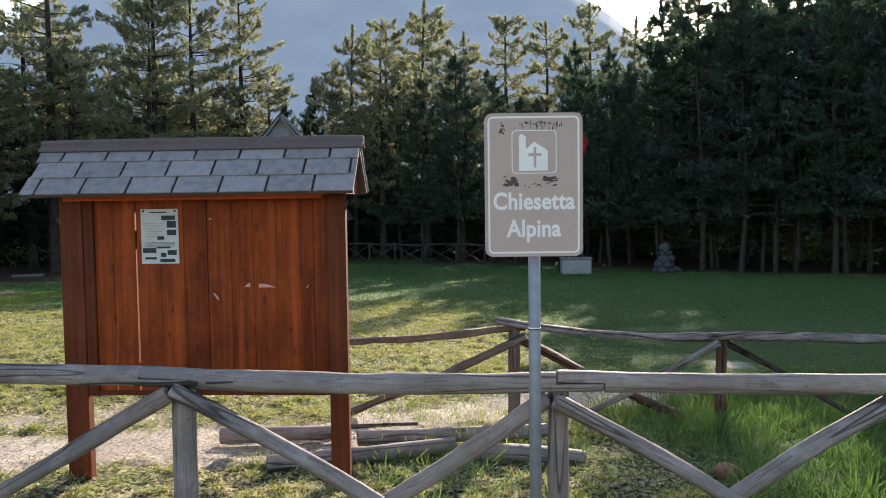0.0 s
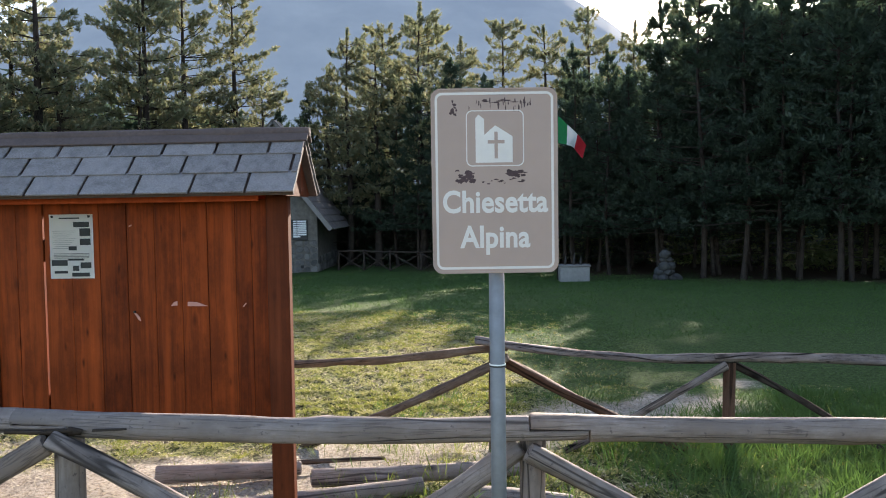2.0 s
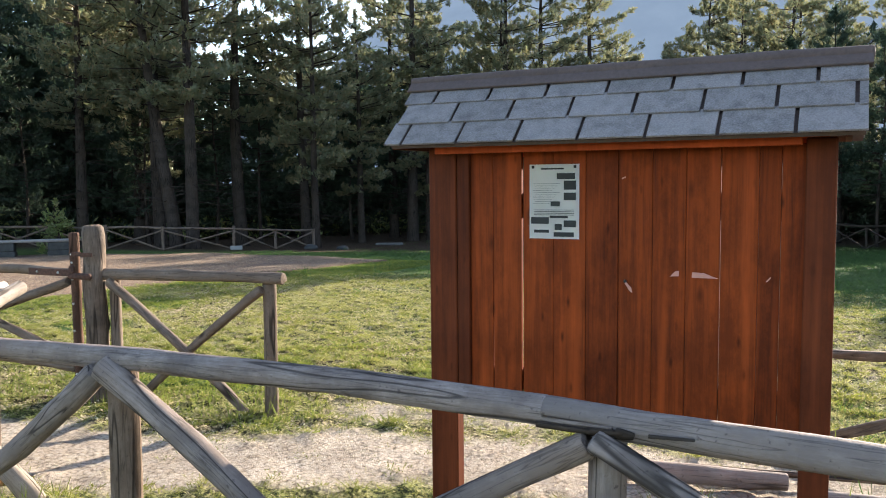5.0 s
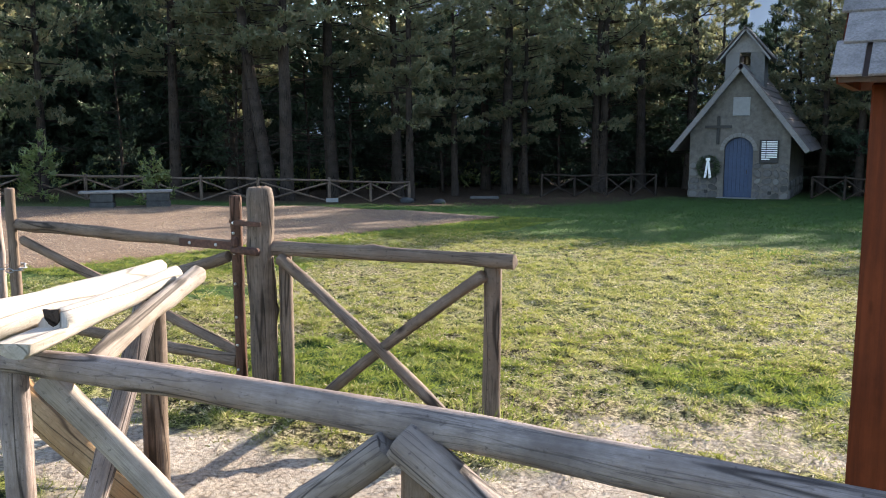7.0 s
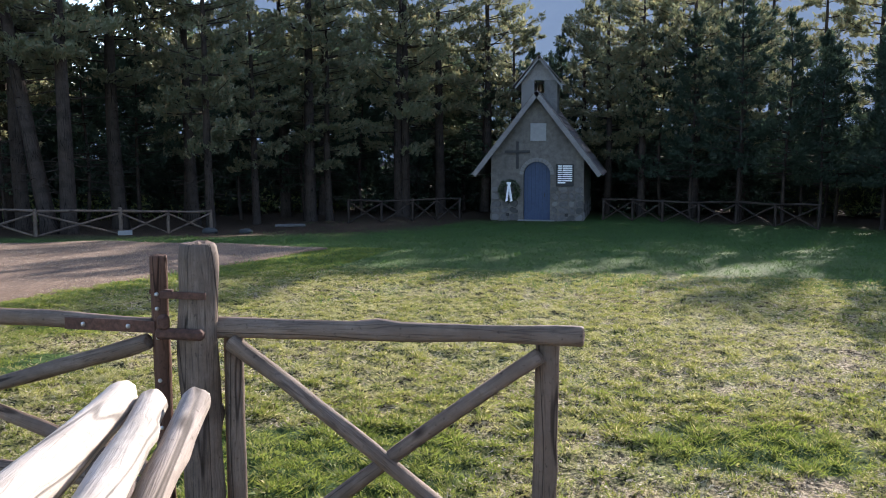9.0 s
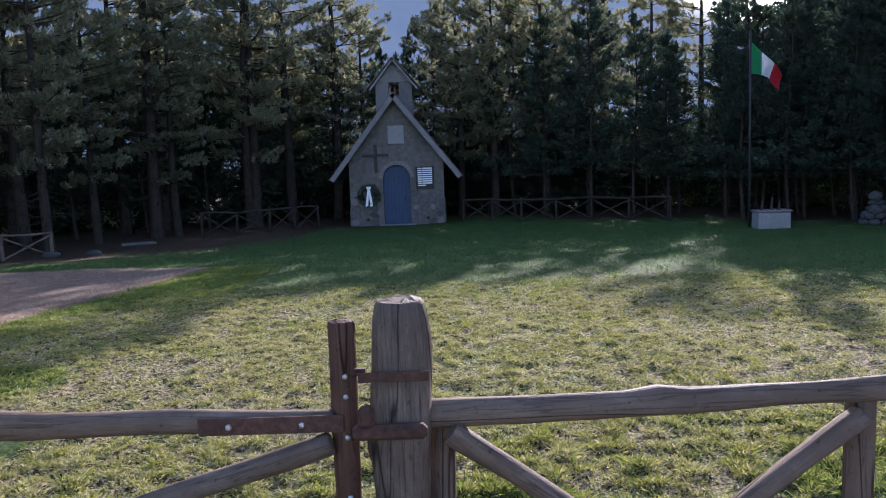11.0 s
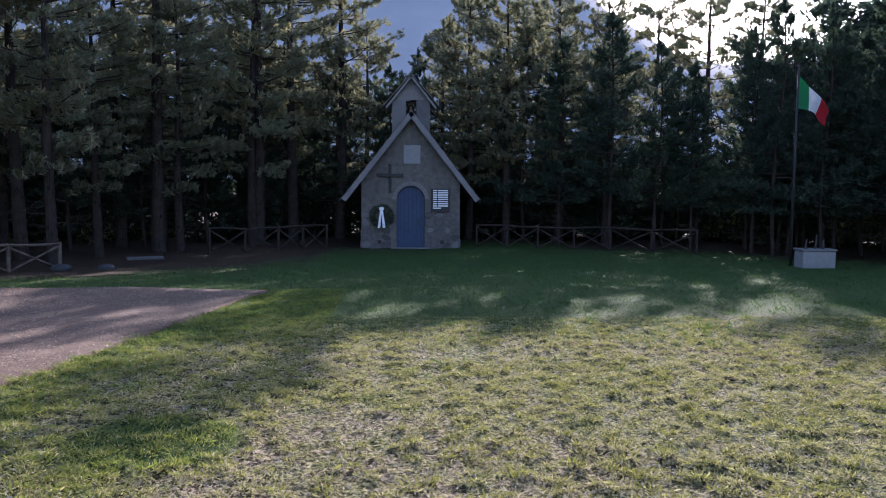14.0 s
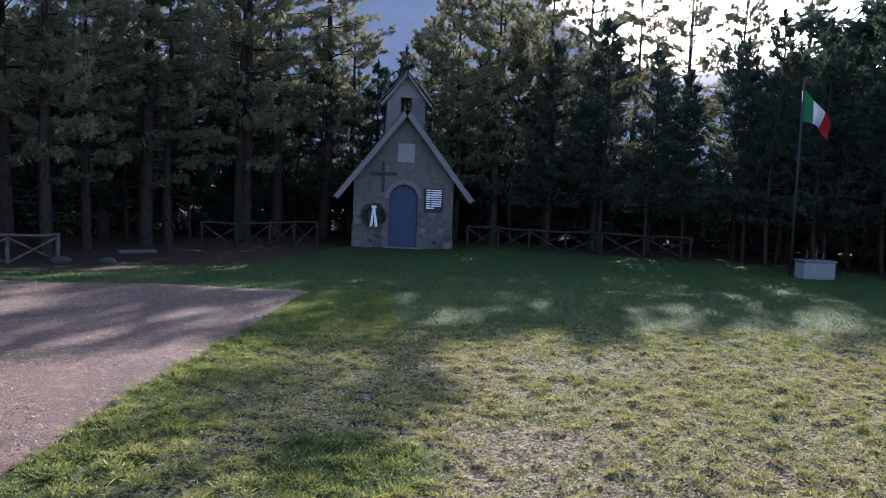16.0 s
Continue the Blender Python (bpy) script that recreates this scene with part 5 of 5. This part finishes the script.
    rings = [[bell.verts.new((r * math.cos(2 * math.pi * i / 16), r * math.sin(2 * math.pi * i / 16), z)) for i in range(16)] for r, z in prof]
    for a, b in zip(rings, rings[1:]):
        for i in range(16):
            bell.faces.new((a[i], a[(i + 1) % 16], b[(i + 1) % 16], b[i]))
    bell.faces.new(rings[0])
    bmesh.ops.transform(bell, matrix=Matrix.Translation((0, ty0 + 0.6, 5.38)), verts=bell.verts[:])
    part("bell", bell, M_BRONZE, ob, "bronze bell", True)
    part("bell_beam", boxed(-tw + 0.522, tw - 0.522, ty0 + 0.54, ty0 + 0.66, 5.74, 5.84), M_DARK, ob)
    # what hangs on the front
    part("wall_panel", boxed(-0.29, 0.37, -0.055, -0.002, 3.32, 4.05, bevel=0.01), M_PLASTER, ob, "pale plaster panel under the gable")
    plaque = thing("name_plaque", X + 1.19, Y - 0.06, z0 + 1.50, 0, "dark plaque with rows of white name plates on the chapel wall", "plaque")
    part("backing", boxed(-0.40, 0.33, -0.03, 0.0, -0.05, 0.86, bevel=0.01), M_DARK, plaque)
    for r in range(9):
        for a, b in (((-0.32, -0.16), (-0.13, 0.27)) if r else ((-0.32, 0.0),)):
            z = 0.08 + 0.086 * r
            part("name_plate", boxed(a, b, -0.040, -0.029, z, z + 0.048, bevel=0.002), M_WHITE, plaque)
    cross = thing("wall_cross", X - 0.815, Y - 0.055, z0 + 2.18, 0, "dark wooden cross hung on the chapel front", "cross")
    part("upright", boxed(-0.055, 0.055, -0.05, 0.0, 0.0, 1.13, bevel=0.008), M_DARK, cross)
    part("crossbar", boxed(-0.53, 0.53, -0.062, -0.048, 0.65, 0.76, bevel=0.008), M_DARK, cross)
    wr = thing("wreath", X - 1.14, Y - 0.08, z0 + 1.27, 0, "round laurel wreath with a white ribbon on the chapel wall", "wreath")
    rng = np.random.default_rng(4)
    n = 900
    a, b = rng.uniform(0, 2 * np.pi, n), rng.uniform(0, 2 * np.pi, n)
    rr = 0.36 + 0.10 * np.cos(b)
    c = np.stack([rr * np.cos(a), -0.06 + 0.09 * np.sin(b), rr * np.sin(a)], 1)
    d, e = rng.normal(0, 0.05, (n, 3)), rng.normal(0, 0.02, (n, 3))
    part_me = arrays_mesh("leaves", np.stack([c - d, c + e, c + d], 1).reshape(-1, 3), np.arange(n * 3).reshape(-1, 3), M_WREATH)
    new("leaves", part_me).parent = wr
    for s in (-1, 1):
        rib = bmesh.new()
        prism(rib, [(s * 0.01 - 0.03, 0.32), (s * 0.01 + 0.03, 0.32), (s * 0.10 + 0.06, -0.42), (s * 0.10 - 0.05, -0.46)], -0.17 - 0.004 * s, -0.162 - 0.004 * s)
        part("ribbon", rib, M_WHITE, wr, "white ribbon tail")
    part("ribbon_knot", boxed(-0.09, 0.09, -0.19, -0.175, 0.26, 0.36, bevel=0.01), M_WHITE, wr)


build_chapel()


# ---------------------------------------------------------------- flag, plinth, cairn, benches
def build_flag():
    ob = thing("flagpole", 4.17, 29.2, gz(4.17, 29.2), 0, "slim metal flagpole with a drooping green white red flag", "flagpole")
    pole = bmesh.new()
    bmesh.ops.create_cone(pole, segments=12, radius1=0.045, radius2=0.03, depth=6.1, cap_ends=True)
    bmesh.ops.transform(pole, matrix=Matrix.Translation((0, 0, 2.95)), verts=pole.verts[:])
    part("pole", pole, M_DARK, ob, "", True)
    for k, mat in enumerate((M_FLAG_G, M_FLAG_W, M_FLAG_R)):
        bm = bmesh.new()
        g = []
        for i in range(7):
            u = (k + i / 6) / 3
            col = []
            for j in range(9):
                v = j / 8
                x = 0.04 + 0.98 * u
                z = 5.66 - 0.95 * v * (1 - 0.5 * min(1.0, 1.6 * u)) - 1.02 * u ** 1.1
                y = 0.09 * math.sin(7 * u + 2.5 * v) * (0.3 + u)
                col.append(bm.verts.new((x - 0.14 * v * u, y, z)))
            g.append(col)
        for i in range(6):
            for j in range(8):
                bm.faces.new((g[i][j], g[i + 1][j], g[i + 1][j + 1], g[i][j + 1]))
        bmesh.ops.solidify(bm, geom=bm.faces[:], thickness=0.004)
        part("flag_stripe", bm, mat, ob, ("green cloth", "white cloth", "red cloth")[k], True)
    pl = thing("plinth", 4.62, 28.6, gz(4.6, 28.6), 0, "low pale concrete block at the foot of the flagpole", "plinth")
    part("block", boxed(-0.50, 0.50, -0.28, 0.28, -0.1, 0.50, bevel=0.03), M_CONCRETE, pl)
    part("cap", boxed(-0.53, 0.53, -0.31, 0.31, 0.502, 0.56, bevel=0.015), M_STONE, pl)
    for x, h in ((-0.3, 0.28), (0.0, 0.4), (0.22, 0.25)):
        part("ornament", log((x, 0, 0.56), (x + 0.03, 0, 0.56 + h), 0.05, 0.02, seed=int(90 + h * 10)), M_DARK, pl)


def stone_mesh(r, seed, squash=0.8):
    bm = bmesh.new()
    bmesh.ops.create_icosphere(bm, subdivisions=2, radius=r)
    for v in bm.verts:
        v.co *= 1 + 0.35 * noise.noise(v.co / r * 0.9 + Vector((seed * 3.1, 0, 0)))
        v.co.z *= squash
    return bm


def build_cairn():
    x, y = 7.7, 28.4
    ob = thing("cairn", x, y, gz(x, y), 0, "heap of grey stones built up under the trees", "cairn")
    rnd = random.Random(2)
    for k in range(5):
        n = max(2, 6 - k - k // 2)
        for i in range(n):
            a = 6.28 * i / n + k
            r = 0.3 * (1 - k / 5.0) * rnd.uniform(0.7, 1.2)
            bm = stone_mesh(rnd.uniform(0.11, 0.2), 10 * k + i)
            bmesh.ops.transform(bm, matrix=Matrix.Translation((r * math.cos(a), r * math.sin(a), 0.08 + 0.2 * k)), verts=bm.verts[:])
            part("stone", bm, M_DARKSTONE, ob)


def build_bench(x, y, turn):
    ob = thing("bench", x, y, gz(x, y), turn, "plank bench on two stacked stone blocks", "bench")
    part("seat", boxed(-1.3, 0.98, -0.22, 0.22, 0.40, 0.46, bevel=0.012), M_BARGE, ob, "weathered plank seat")
    for px in (-0.75, 0.62):
        for k in range(2):
            part("block", boxed(px - 0.30 + 0.02 * k, px + 0.30 - 0.02 * k, -0.2, 0.2, -0.05 + 0.225 * k, 0.172 + 0.225 * k, bevel=0.02), M_DARKSTONE, ob)


def far_fence(label, line, high, step, seed, mat=M_RAIL):
    """A thin rustic fence along a line: posts, one hand rail, crossed braces."""
    rnd = random.Random(seed)
    o = Vector((line[0][0], line[0][1], gz(*line[0])))
    ob = thing("fence", *o, 0, label, "fence")
    pts = []
    for (xa, ya), (xb, yb) in zip(line, line[1:]):
        n = max(1, round(math.hypot(xb - xa, yb - ya) / step))
        pts += [(xa + (xb - xa) * i / n, ya + (yb - ya) * i / n) for i in range(n)]
    pts.append(line[-1])
    top = [Vector((x, y, gz(x, y) + high + rnd.uniform(-0.04, 0.04))) - o for x, y in pts]
    foot = [Vector((x, y, gz(x, y) - 0.1)) - o for x, y in pts]
    for i in range(len(pts)):
        part("post", log(foot[i], top[i] + Vector((0, 0, rnd.uniform(0, 0.1))), 0.05, seed=seed + i, sides=7, step=0.3), mat, ob)
        if i + 1 < len(pts):
            part("rail", log(top[i], top[i + 1], 0.038, seed=seed + 50 + i, sides=7, step=0.4, bend=0.03), mat, ob)
            part("brace", log(top[i] - Vector((0, 0, 0.06)), foot[i + 1] + Vector((0, 0, 0.12)), 0.03, seed=seed + 100 + i, sides=6, step=0.4), mat, ob)
            part("brace", log(top[i + 1] - Vector((0, 0, 0.06)), foot[i] + Vector((0, 0, 0.12)), 0.03, seed=seed + 150 + i, sides=6, step=0.4), mat, ob)


build_flag()
build_cairn()
build_bench(-19.4, 17.3, 42)
far_fence("thin grey log fence at the edge of the wood", [(-29.5, 13.0), (-23.2, 18.9), (-18.8, 21.5), (-17.7, 23.6), (-16.5, 26.6)], 0.70, 1.75, 300, M_BROWN)
far_fence("thin grey log fence under the dark trees", [(-4.6, 38.3), (-2.2, 37.6), (0.6, 37.0), (3.0, 34.0)], 0.85, 1.6, 500, M_BARK)
far_fence("thin grey log fence beside the chapel wood", [(-14.2, 33.2), (-12.2, 35.4), (-10.6, 37.2)], 0.85, 1.6, 600, M_BARK)
far_fence("broken grey log fence under the firs", [(12.6, 22.4), (14.3, 19.8)], 0.95, 3.0, 700, M_BROWN)

rock = mesh_object("stone", stone_mesh(0.085, 5, 0.7), M_TERRA, True)
rock.location = (1.64, 4.72, 0.015)
tagged(rock, "rounded reddish terracotta-coloured stone in the grass", "stone")
for x, y, s, k in ((-15.3, 26.6, 0.22, 1), (-16.2, 26.0, 0.24, 3)):
    b = mesh_object("stone", stone_mesh(s, k, 0.5), M_DARKSTONE, True)
    b.location = (x, y, gz(x, y) + 0.05)
    tagged(b, "flat grey boulder at the edge of the lawn", "stone", "boulders by the lawn")
slab = mesh_object("stone_slab", boxed(-0.55, 0.55, -0.22, 0.22, 0, 0.10, bevel=0.03), M_STONE)
slab.matrix_basis = pose(-15.7, 31.0, gz(-15.7, 31.0) - 0.02, 0, 0, 25)
tagged(slab, "pale flat stone slab on the dark lawn edge", "stone slab")
plate = thing("trail_plate", -17.3, 23.2, gz(-17.3, 23.2), 35, "small white plate on a stake before the fence", "sign")
part("plate", boxed(-0.19, 0.19, -0.02, 0.0, 0.02, 0.15, bevel=0.005), M_PLASTER, plate)
part("stake", boxed(-0.02, 0.02, 0.001, 0.03, -0.1, 0.14), M_BROWN, plate)


# ---------------------------------------------------------------- saplings and underwood
sapling = conifer(51, 1.5, 0.15, 0.62, 5, 0.13, fir_shape, 0.0, M_SHRUB, 0)
sapling.name = "sapling"
sapling.matrix_basis = pose(-19.9, 18.6, gz(-19.9, 18.6), 0, 0, 0)
tagged(sapling, "young light green fir behind the bench", "sapling", "young firs")
s2 = copy_thing(sapling, pose(-23.4, 17.6, gz(-23.4, 17.6), 0, 0, 80) @ Matrix.Diagonal((1.3, 1.3, 1.3, 1)))


def underwood(name, line, off0, off1, count, low, high, seed, label):
    """Loose leaves of the underwood seen between the trunks, as one mass."""
    rng = np.random.default_rng(seed)
    rnd = random.Random(seed)
    seg = list(zip(line, line[1:]))
    c = []
    for _ in range(count // 40):
        (xa, ya), (xb, yb) = seg[rnd.randrange(len(seg))]
        l = math.hypot(xb - xa, yb - ya)
        f, off = rnd.random(), rnd.uniform(off0, off1)
        x, y = xa + f * (xb - xa) - (yb - ya) / l * off, ya + f * (yb - ya) + (xb - xa) / l * off
        h = rnd.uniform(low, high)
        c.append(np.array([x, y, gz(x, y)]) + rng.normal(0, 1, (40, 3)) * np.array([0.45, 0.45, 0.0]) + np.stack([np.zeros(40), np.zeros(40), rng.uniform(0.05, 1, 40) ** 0.8 * h], 1))
    c = np.concatenate(c)
    n = len(c)
    d, e = rng.normal(0, 0.075, (n, 3)), rng.normal(0, 0.06, (n, 3))
    me = arrays_mesh(name, np.stack([c - d, c + e, c + d], 1).reshape(-1, 3), np.arange(n * 3).reshape(-1, 3), M_SHRUB)
    tagged(new(name, me), label, "undergrowth", kind="stuff")


underwood("underwood", RIGHT, 6.0, 12.0, 26000, 0.6, 2.6, 61, "sunlit leafy underwood beyond the firs")
underwood("underwood", LEFT, 5.5, 12.0, 6000, 0.3, 1.2, 62, "sparse leafy underwood among the pines")


def far_woods(name, line, off0, off1, count, low, high, size, seed, label):
    """The depth of the wood behind the trees that can be told apart: a mass of boughs, thinning upwards."""
    rng = np.random.default_rng(seed)
    seg = list(zip(line, line[1:]))
    long = np.array([math.hypot(b[0] - a[0], b[1] - a[1]) for a, b in seg])
    which = rng.choice(len(seg), count // 30, p=long / long.sum())
    c = []
    for k in which:
        (xa, ya), (xb, yb) = seg[k]
        f, off = rng.uniform(), rng.uniform(off0, off1)
        x, y = xa + f * (xb - xa) - (yb - ya) / long[k] * off, ya + f * (yb - ya) + (xb - xa) / long[k] * off
        top = low + (high - low) * (0.5 + 0.5 * noise.noise((x * 0.45, y * 0.45, seed)) + 0.25 * noise.noise((x * 1.3, y * 1.3, seed)))
        z = gz(x, y) + top * rng.uniform(0.0, 1.0) ** 0.85
        c.append(np.array([x, y, z]) + rng.normal(0, 1, (30, 3)) * np.array([0.55, 0.55, 0.16]))
    c = np.concatenate(c)
    n = len(c)
    d, e = rng.normal(0, 0.6, (n, 3)) * size * np.array([1, 1, 0.6]), rng.normal(0, 0.4, (n, 3)) * size
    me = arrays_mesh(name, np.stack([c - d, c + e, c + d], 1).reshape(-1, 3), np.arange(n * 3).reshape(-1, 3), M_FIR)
    tagged(new(name, me), label, "woods", kind="stuff")


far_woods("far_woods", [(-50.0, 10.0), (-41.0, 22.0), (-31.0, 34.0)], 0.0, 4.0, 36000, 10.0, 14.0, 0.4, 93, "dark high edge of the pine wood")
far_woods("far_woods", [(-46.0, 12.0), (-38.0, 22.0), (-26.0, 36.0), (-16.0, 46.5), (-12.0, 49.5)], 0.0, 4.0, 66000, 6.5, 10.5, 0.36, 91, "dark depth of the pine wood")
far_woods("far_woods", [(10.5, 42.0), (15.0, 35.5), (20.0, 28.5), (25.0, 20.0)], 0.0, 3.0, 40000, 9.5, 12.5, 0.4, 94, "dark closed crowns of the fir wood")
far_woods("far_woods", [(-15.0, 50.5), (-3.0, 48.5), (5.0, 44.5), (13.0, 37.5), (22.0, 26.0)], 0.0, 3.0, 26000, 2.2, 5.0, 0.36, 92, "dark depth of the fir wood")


# ---------------------------------------------------------------- grass
def grass(name, count, area, tall, wide, seed, label, density, lean=0.5, blades=5, clump=0.018, mat=None):
    """Tufts of small leaves and blades over an area (x0, x1, y0, y1), as one mass."""
    rng = np.random.default_rng(seed)
    x, y = rng.uniform(area[0], area[1], count), rng.uniform(area[2], area[3], count)
    keep = np.array([density(a, b) for a, b in zip(x, y)]) > rng.uniform(0, 1, count)
    x, y = x[keep], y[keep]
    z = np.array([gz(a, b) + relief(a, b) for a, b in zip(x, y)])
    mound = np.array([max(0.0, 0.5 + 1.6 * noise.noise((a * 8.0, b * 8.0, 8))) for a, b in zip(x, y)])
    size = rng.uniform(0.5, 1.3, len(x)) * (0.55 + 0.75 * mound)
    n = len(x) * blades
    x, y, z, size = (np.repeat(q, blades) for q in (x, y, z, size))
    out = rng.normal(0, 1, (n, 2))
    h = tall * size * rng.uniform(0.4, 1.1, n)
    a = rng.uniform(0, 2 * np.pi, n)
    w = wide * rng.uniform(0.6, 1.3, n)
    base = np.stack([x + out[:, 0] * clump, y + out[:, 1] * clump, z - 0.004], 1)
    up = np.stack([out[:, 0] * lean * h, out[:, 1] * lean * h, h], 1)
    side = np.stack([np.cos(a) * w, np.sin(a) * w, rng.normal(0, 0.4, n) * w], 1)
    me = arrays_mesh(name, np.stack([base, base + up * 0.6 + side, base + up], 1).reshape(-1, 3), np.arange(n * 3).reshape(-1, 3), mat or M_GRASS)
    tagged(new(name, me), label, "grass", kind="stuff")


def lawn(x, y):
    if x < -9.8 and inside(x, y, PAVED):
        return 0.0
    clump = 0.25 + 3.4 * noise.noise((x * 8.0, y * 8.0, 8)) + 0.5 * noise.noise((x * 2.4, y * 2.4, 2))
    return max(0.02, 1 - 1.5 * worn(x, y)) * max(0.04, clump) * (0.8 + 0.9 * noise.noise((x * 0.7, y * 0.7, 7)))


FOOT = [[(4.6, 3.5), (-4.9, 3.85)], [(-1.0, 6.5), (0.5, 6.25), (5.5, 5.75)], [(-7.6, 5.8), (-5.3, 5.8), (-3.9, 5.95)], [(-1.1, 5.0), (0.8, 5.4)]]


def tufts_at_feet(x, y):
    d = min(far_from_line(x, y, f) for f in FOOT)
    return max(0.0, 1 - d / 0.4) * (0.6 + noise.noise((x * 2, y * 2, 3)))


def lush(x, y):
    return lawn(x, y) * (1.3 - 1.2 * dryness(x, y)) * (1 - 0.93 * needle_floor(x, y))


def turf(x, y):
    return lawn(x, y) * (0.12 + dryness(x, y))


grass("grass", 120000, (-9.0, 4.0, 3.8, 8.5), 0.017, 0.0062, 71, "short mown grass with dry straw", turf, 0.9, 7, 0.02)
grass("grass", 210000, (-11.8, 2.0, 7.5, 16.5), 0.021, 0.0076, 72, "short mown grass of the meadow", turf, 0.9, 6, 0.022)
grass("grass", 60000, (-7.4, -1.9, 5.2, 9.0), 0.024, 0.0068, 77, "fresh green grass round the gate", lambda x, y: lush(x, y) * 1.6, 1.0, 6, 0.025, M_GRASS_EDGE)
grass("grass", 70000, (-12.4, -8.6, 8.5, 20.0), 0.022, 0.0085, 76, "lush green grass along the edge of the asphalt", lambda x, y: lush(x, y) * 1.4, 1.0, 6, 0.035, M_GRASS_EDGE)
grass("grass", 60000, (-16.0, 12.0, 12.0, 36.0), 0.055, 0.014, 73, "lush shaded grass before the chapel", lush, 0.8, 4, 0.06, M_GRASS_SHADE)
grass("tall_grass", 26000, (-0.4, 5.0, 3.8, 8.0), 0.10, 0.0055, 75, "lush green grass along the fence", lush, 0.55, 6, 0.03, M_GRASS_SHADE)
grass("tall_grass", 12000, (-8.0, 5.0, 3.3, 7.0), 0.14, 0.004, 74, "longer tufts of grass round the fence posts", tufts_at_feet, 0.4, 6, 0.03, M_GRASS_EDGE)


def litter(name, count, area, size, seed, label, where, up, mat=M_LITTER, slim=0.45):
    """Fallen leaves lying about, as one mass."""
    rng = np.random.default_rng(seed)
    x, y = rng.uniform(area[0], area[1], count), rng.uniform(area[2], area[3], count)
    keep = np.array([where(a, b) for a, b in zip(x, y)])
    x, y = x[keep], y[keep]
    n = len(x)
    c = np.stack([x, y, np.array([gz(a, b) + relief(a, b) for a, b in zip(x, y)]) + up + rng.uniform(0, 0.015, n)], 1)
    a = rng.uniform(0, 2 * np.pi, n)
    l = size * rng.uniform(0.5, 1.3, (n, 1))
    d = np.stack([np.cos(a), np.sin(a), rng.normal(0, 0.35, n)], 1) * l
    e = np.stack([-np.sin(a), np.cos(a), rng.normal(0, 0.35, n)], 1) * l * slim
    me = arrays_mesh(name, np.stack([c - d, c + e, c + d, c - e], 1).reshape(-1, 3), np.arange(n * 4).reshape(-1, 4), mat)
    tagged(new(name, me), label, "leaf litter", kind="stuff")


def unpaved(x, y):
    return not (x < -9.8 and inside(x, y, PAVED)) and dryness(x, y) > 0.45 and noise.noise((x * 0.7, y * 0.7, 4)) + 0.4 * noise.noise((x * 3.1, y * 3.1, 6)) > -0.22


litter("fallen_leaves", 20000, (-10.5, 4.0, 5.0, 17.0), 0.010, 81, "pale dry leaves scattered in the short grass", unpaved, 0.012)
litter("dry_straw", 90000, (-11.5, 3.5, 4.5, 15.5), 0.016, 83, "loose straw lying in the short grass", unpaved, 0.008, M_STRAW, 0.16)
litter("fallen_leaves", 26000, (-19.0, -10.0, 6.0, 20.0), 0.014, 82, "dry leaves blown over the asphalt", lambda x, y: inside(x, y, PAVED) and noise.noise((x * 0.8, y * 0.8, 14)) > -0.25, 0.046)
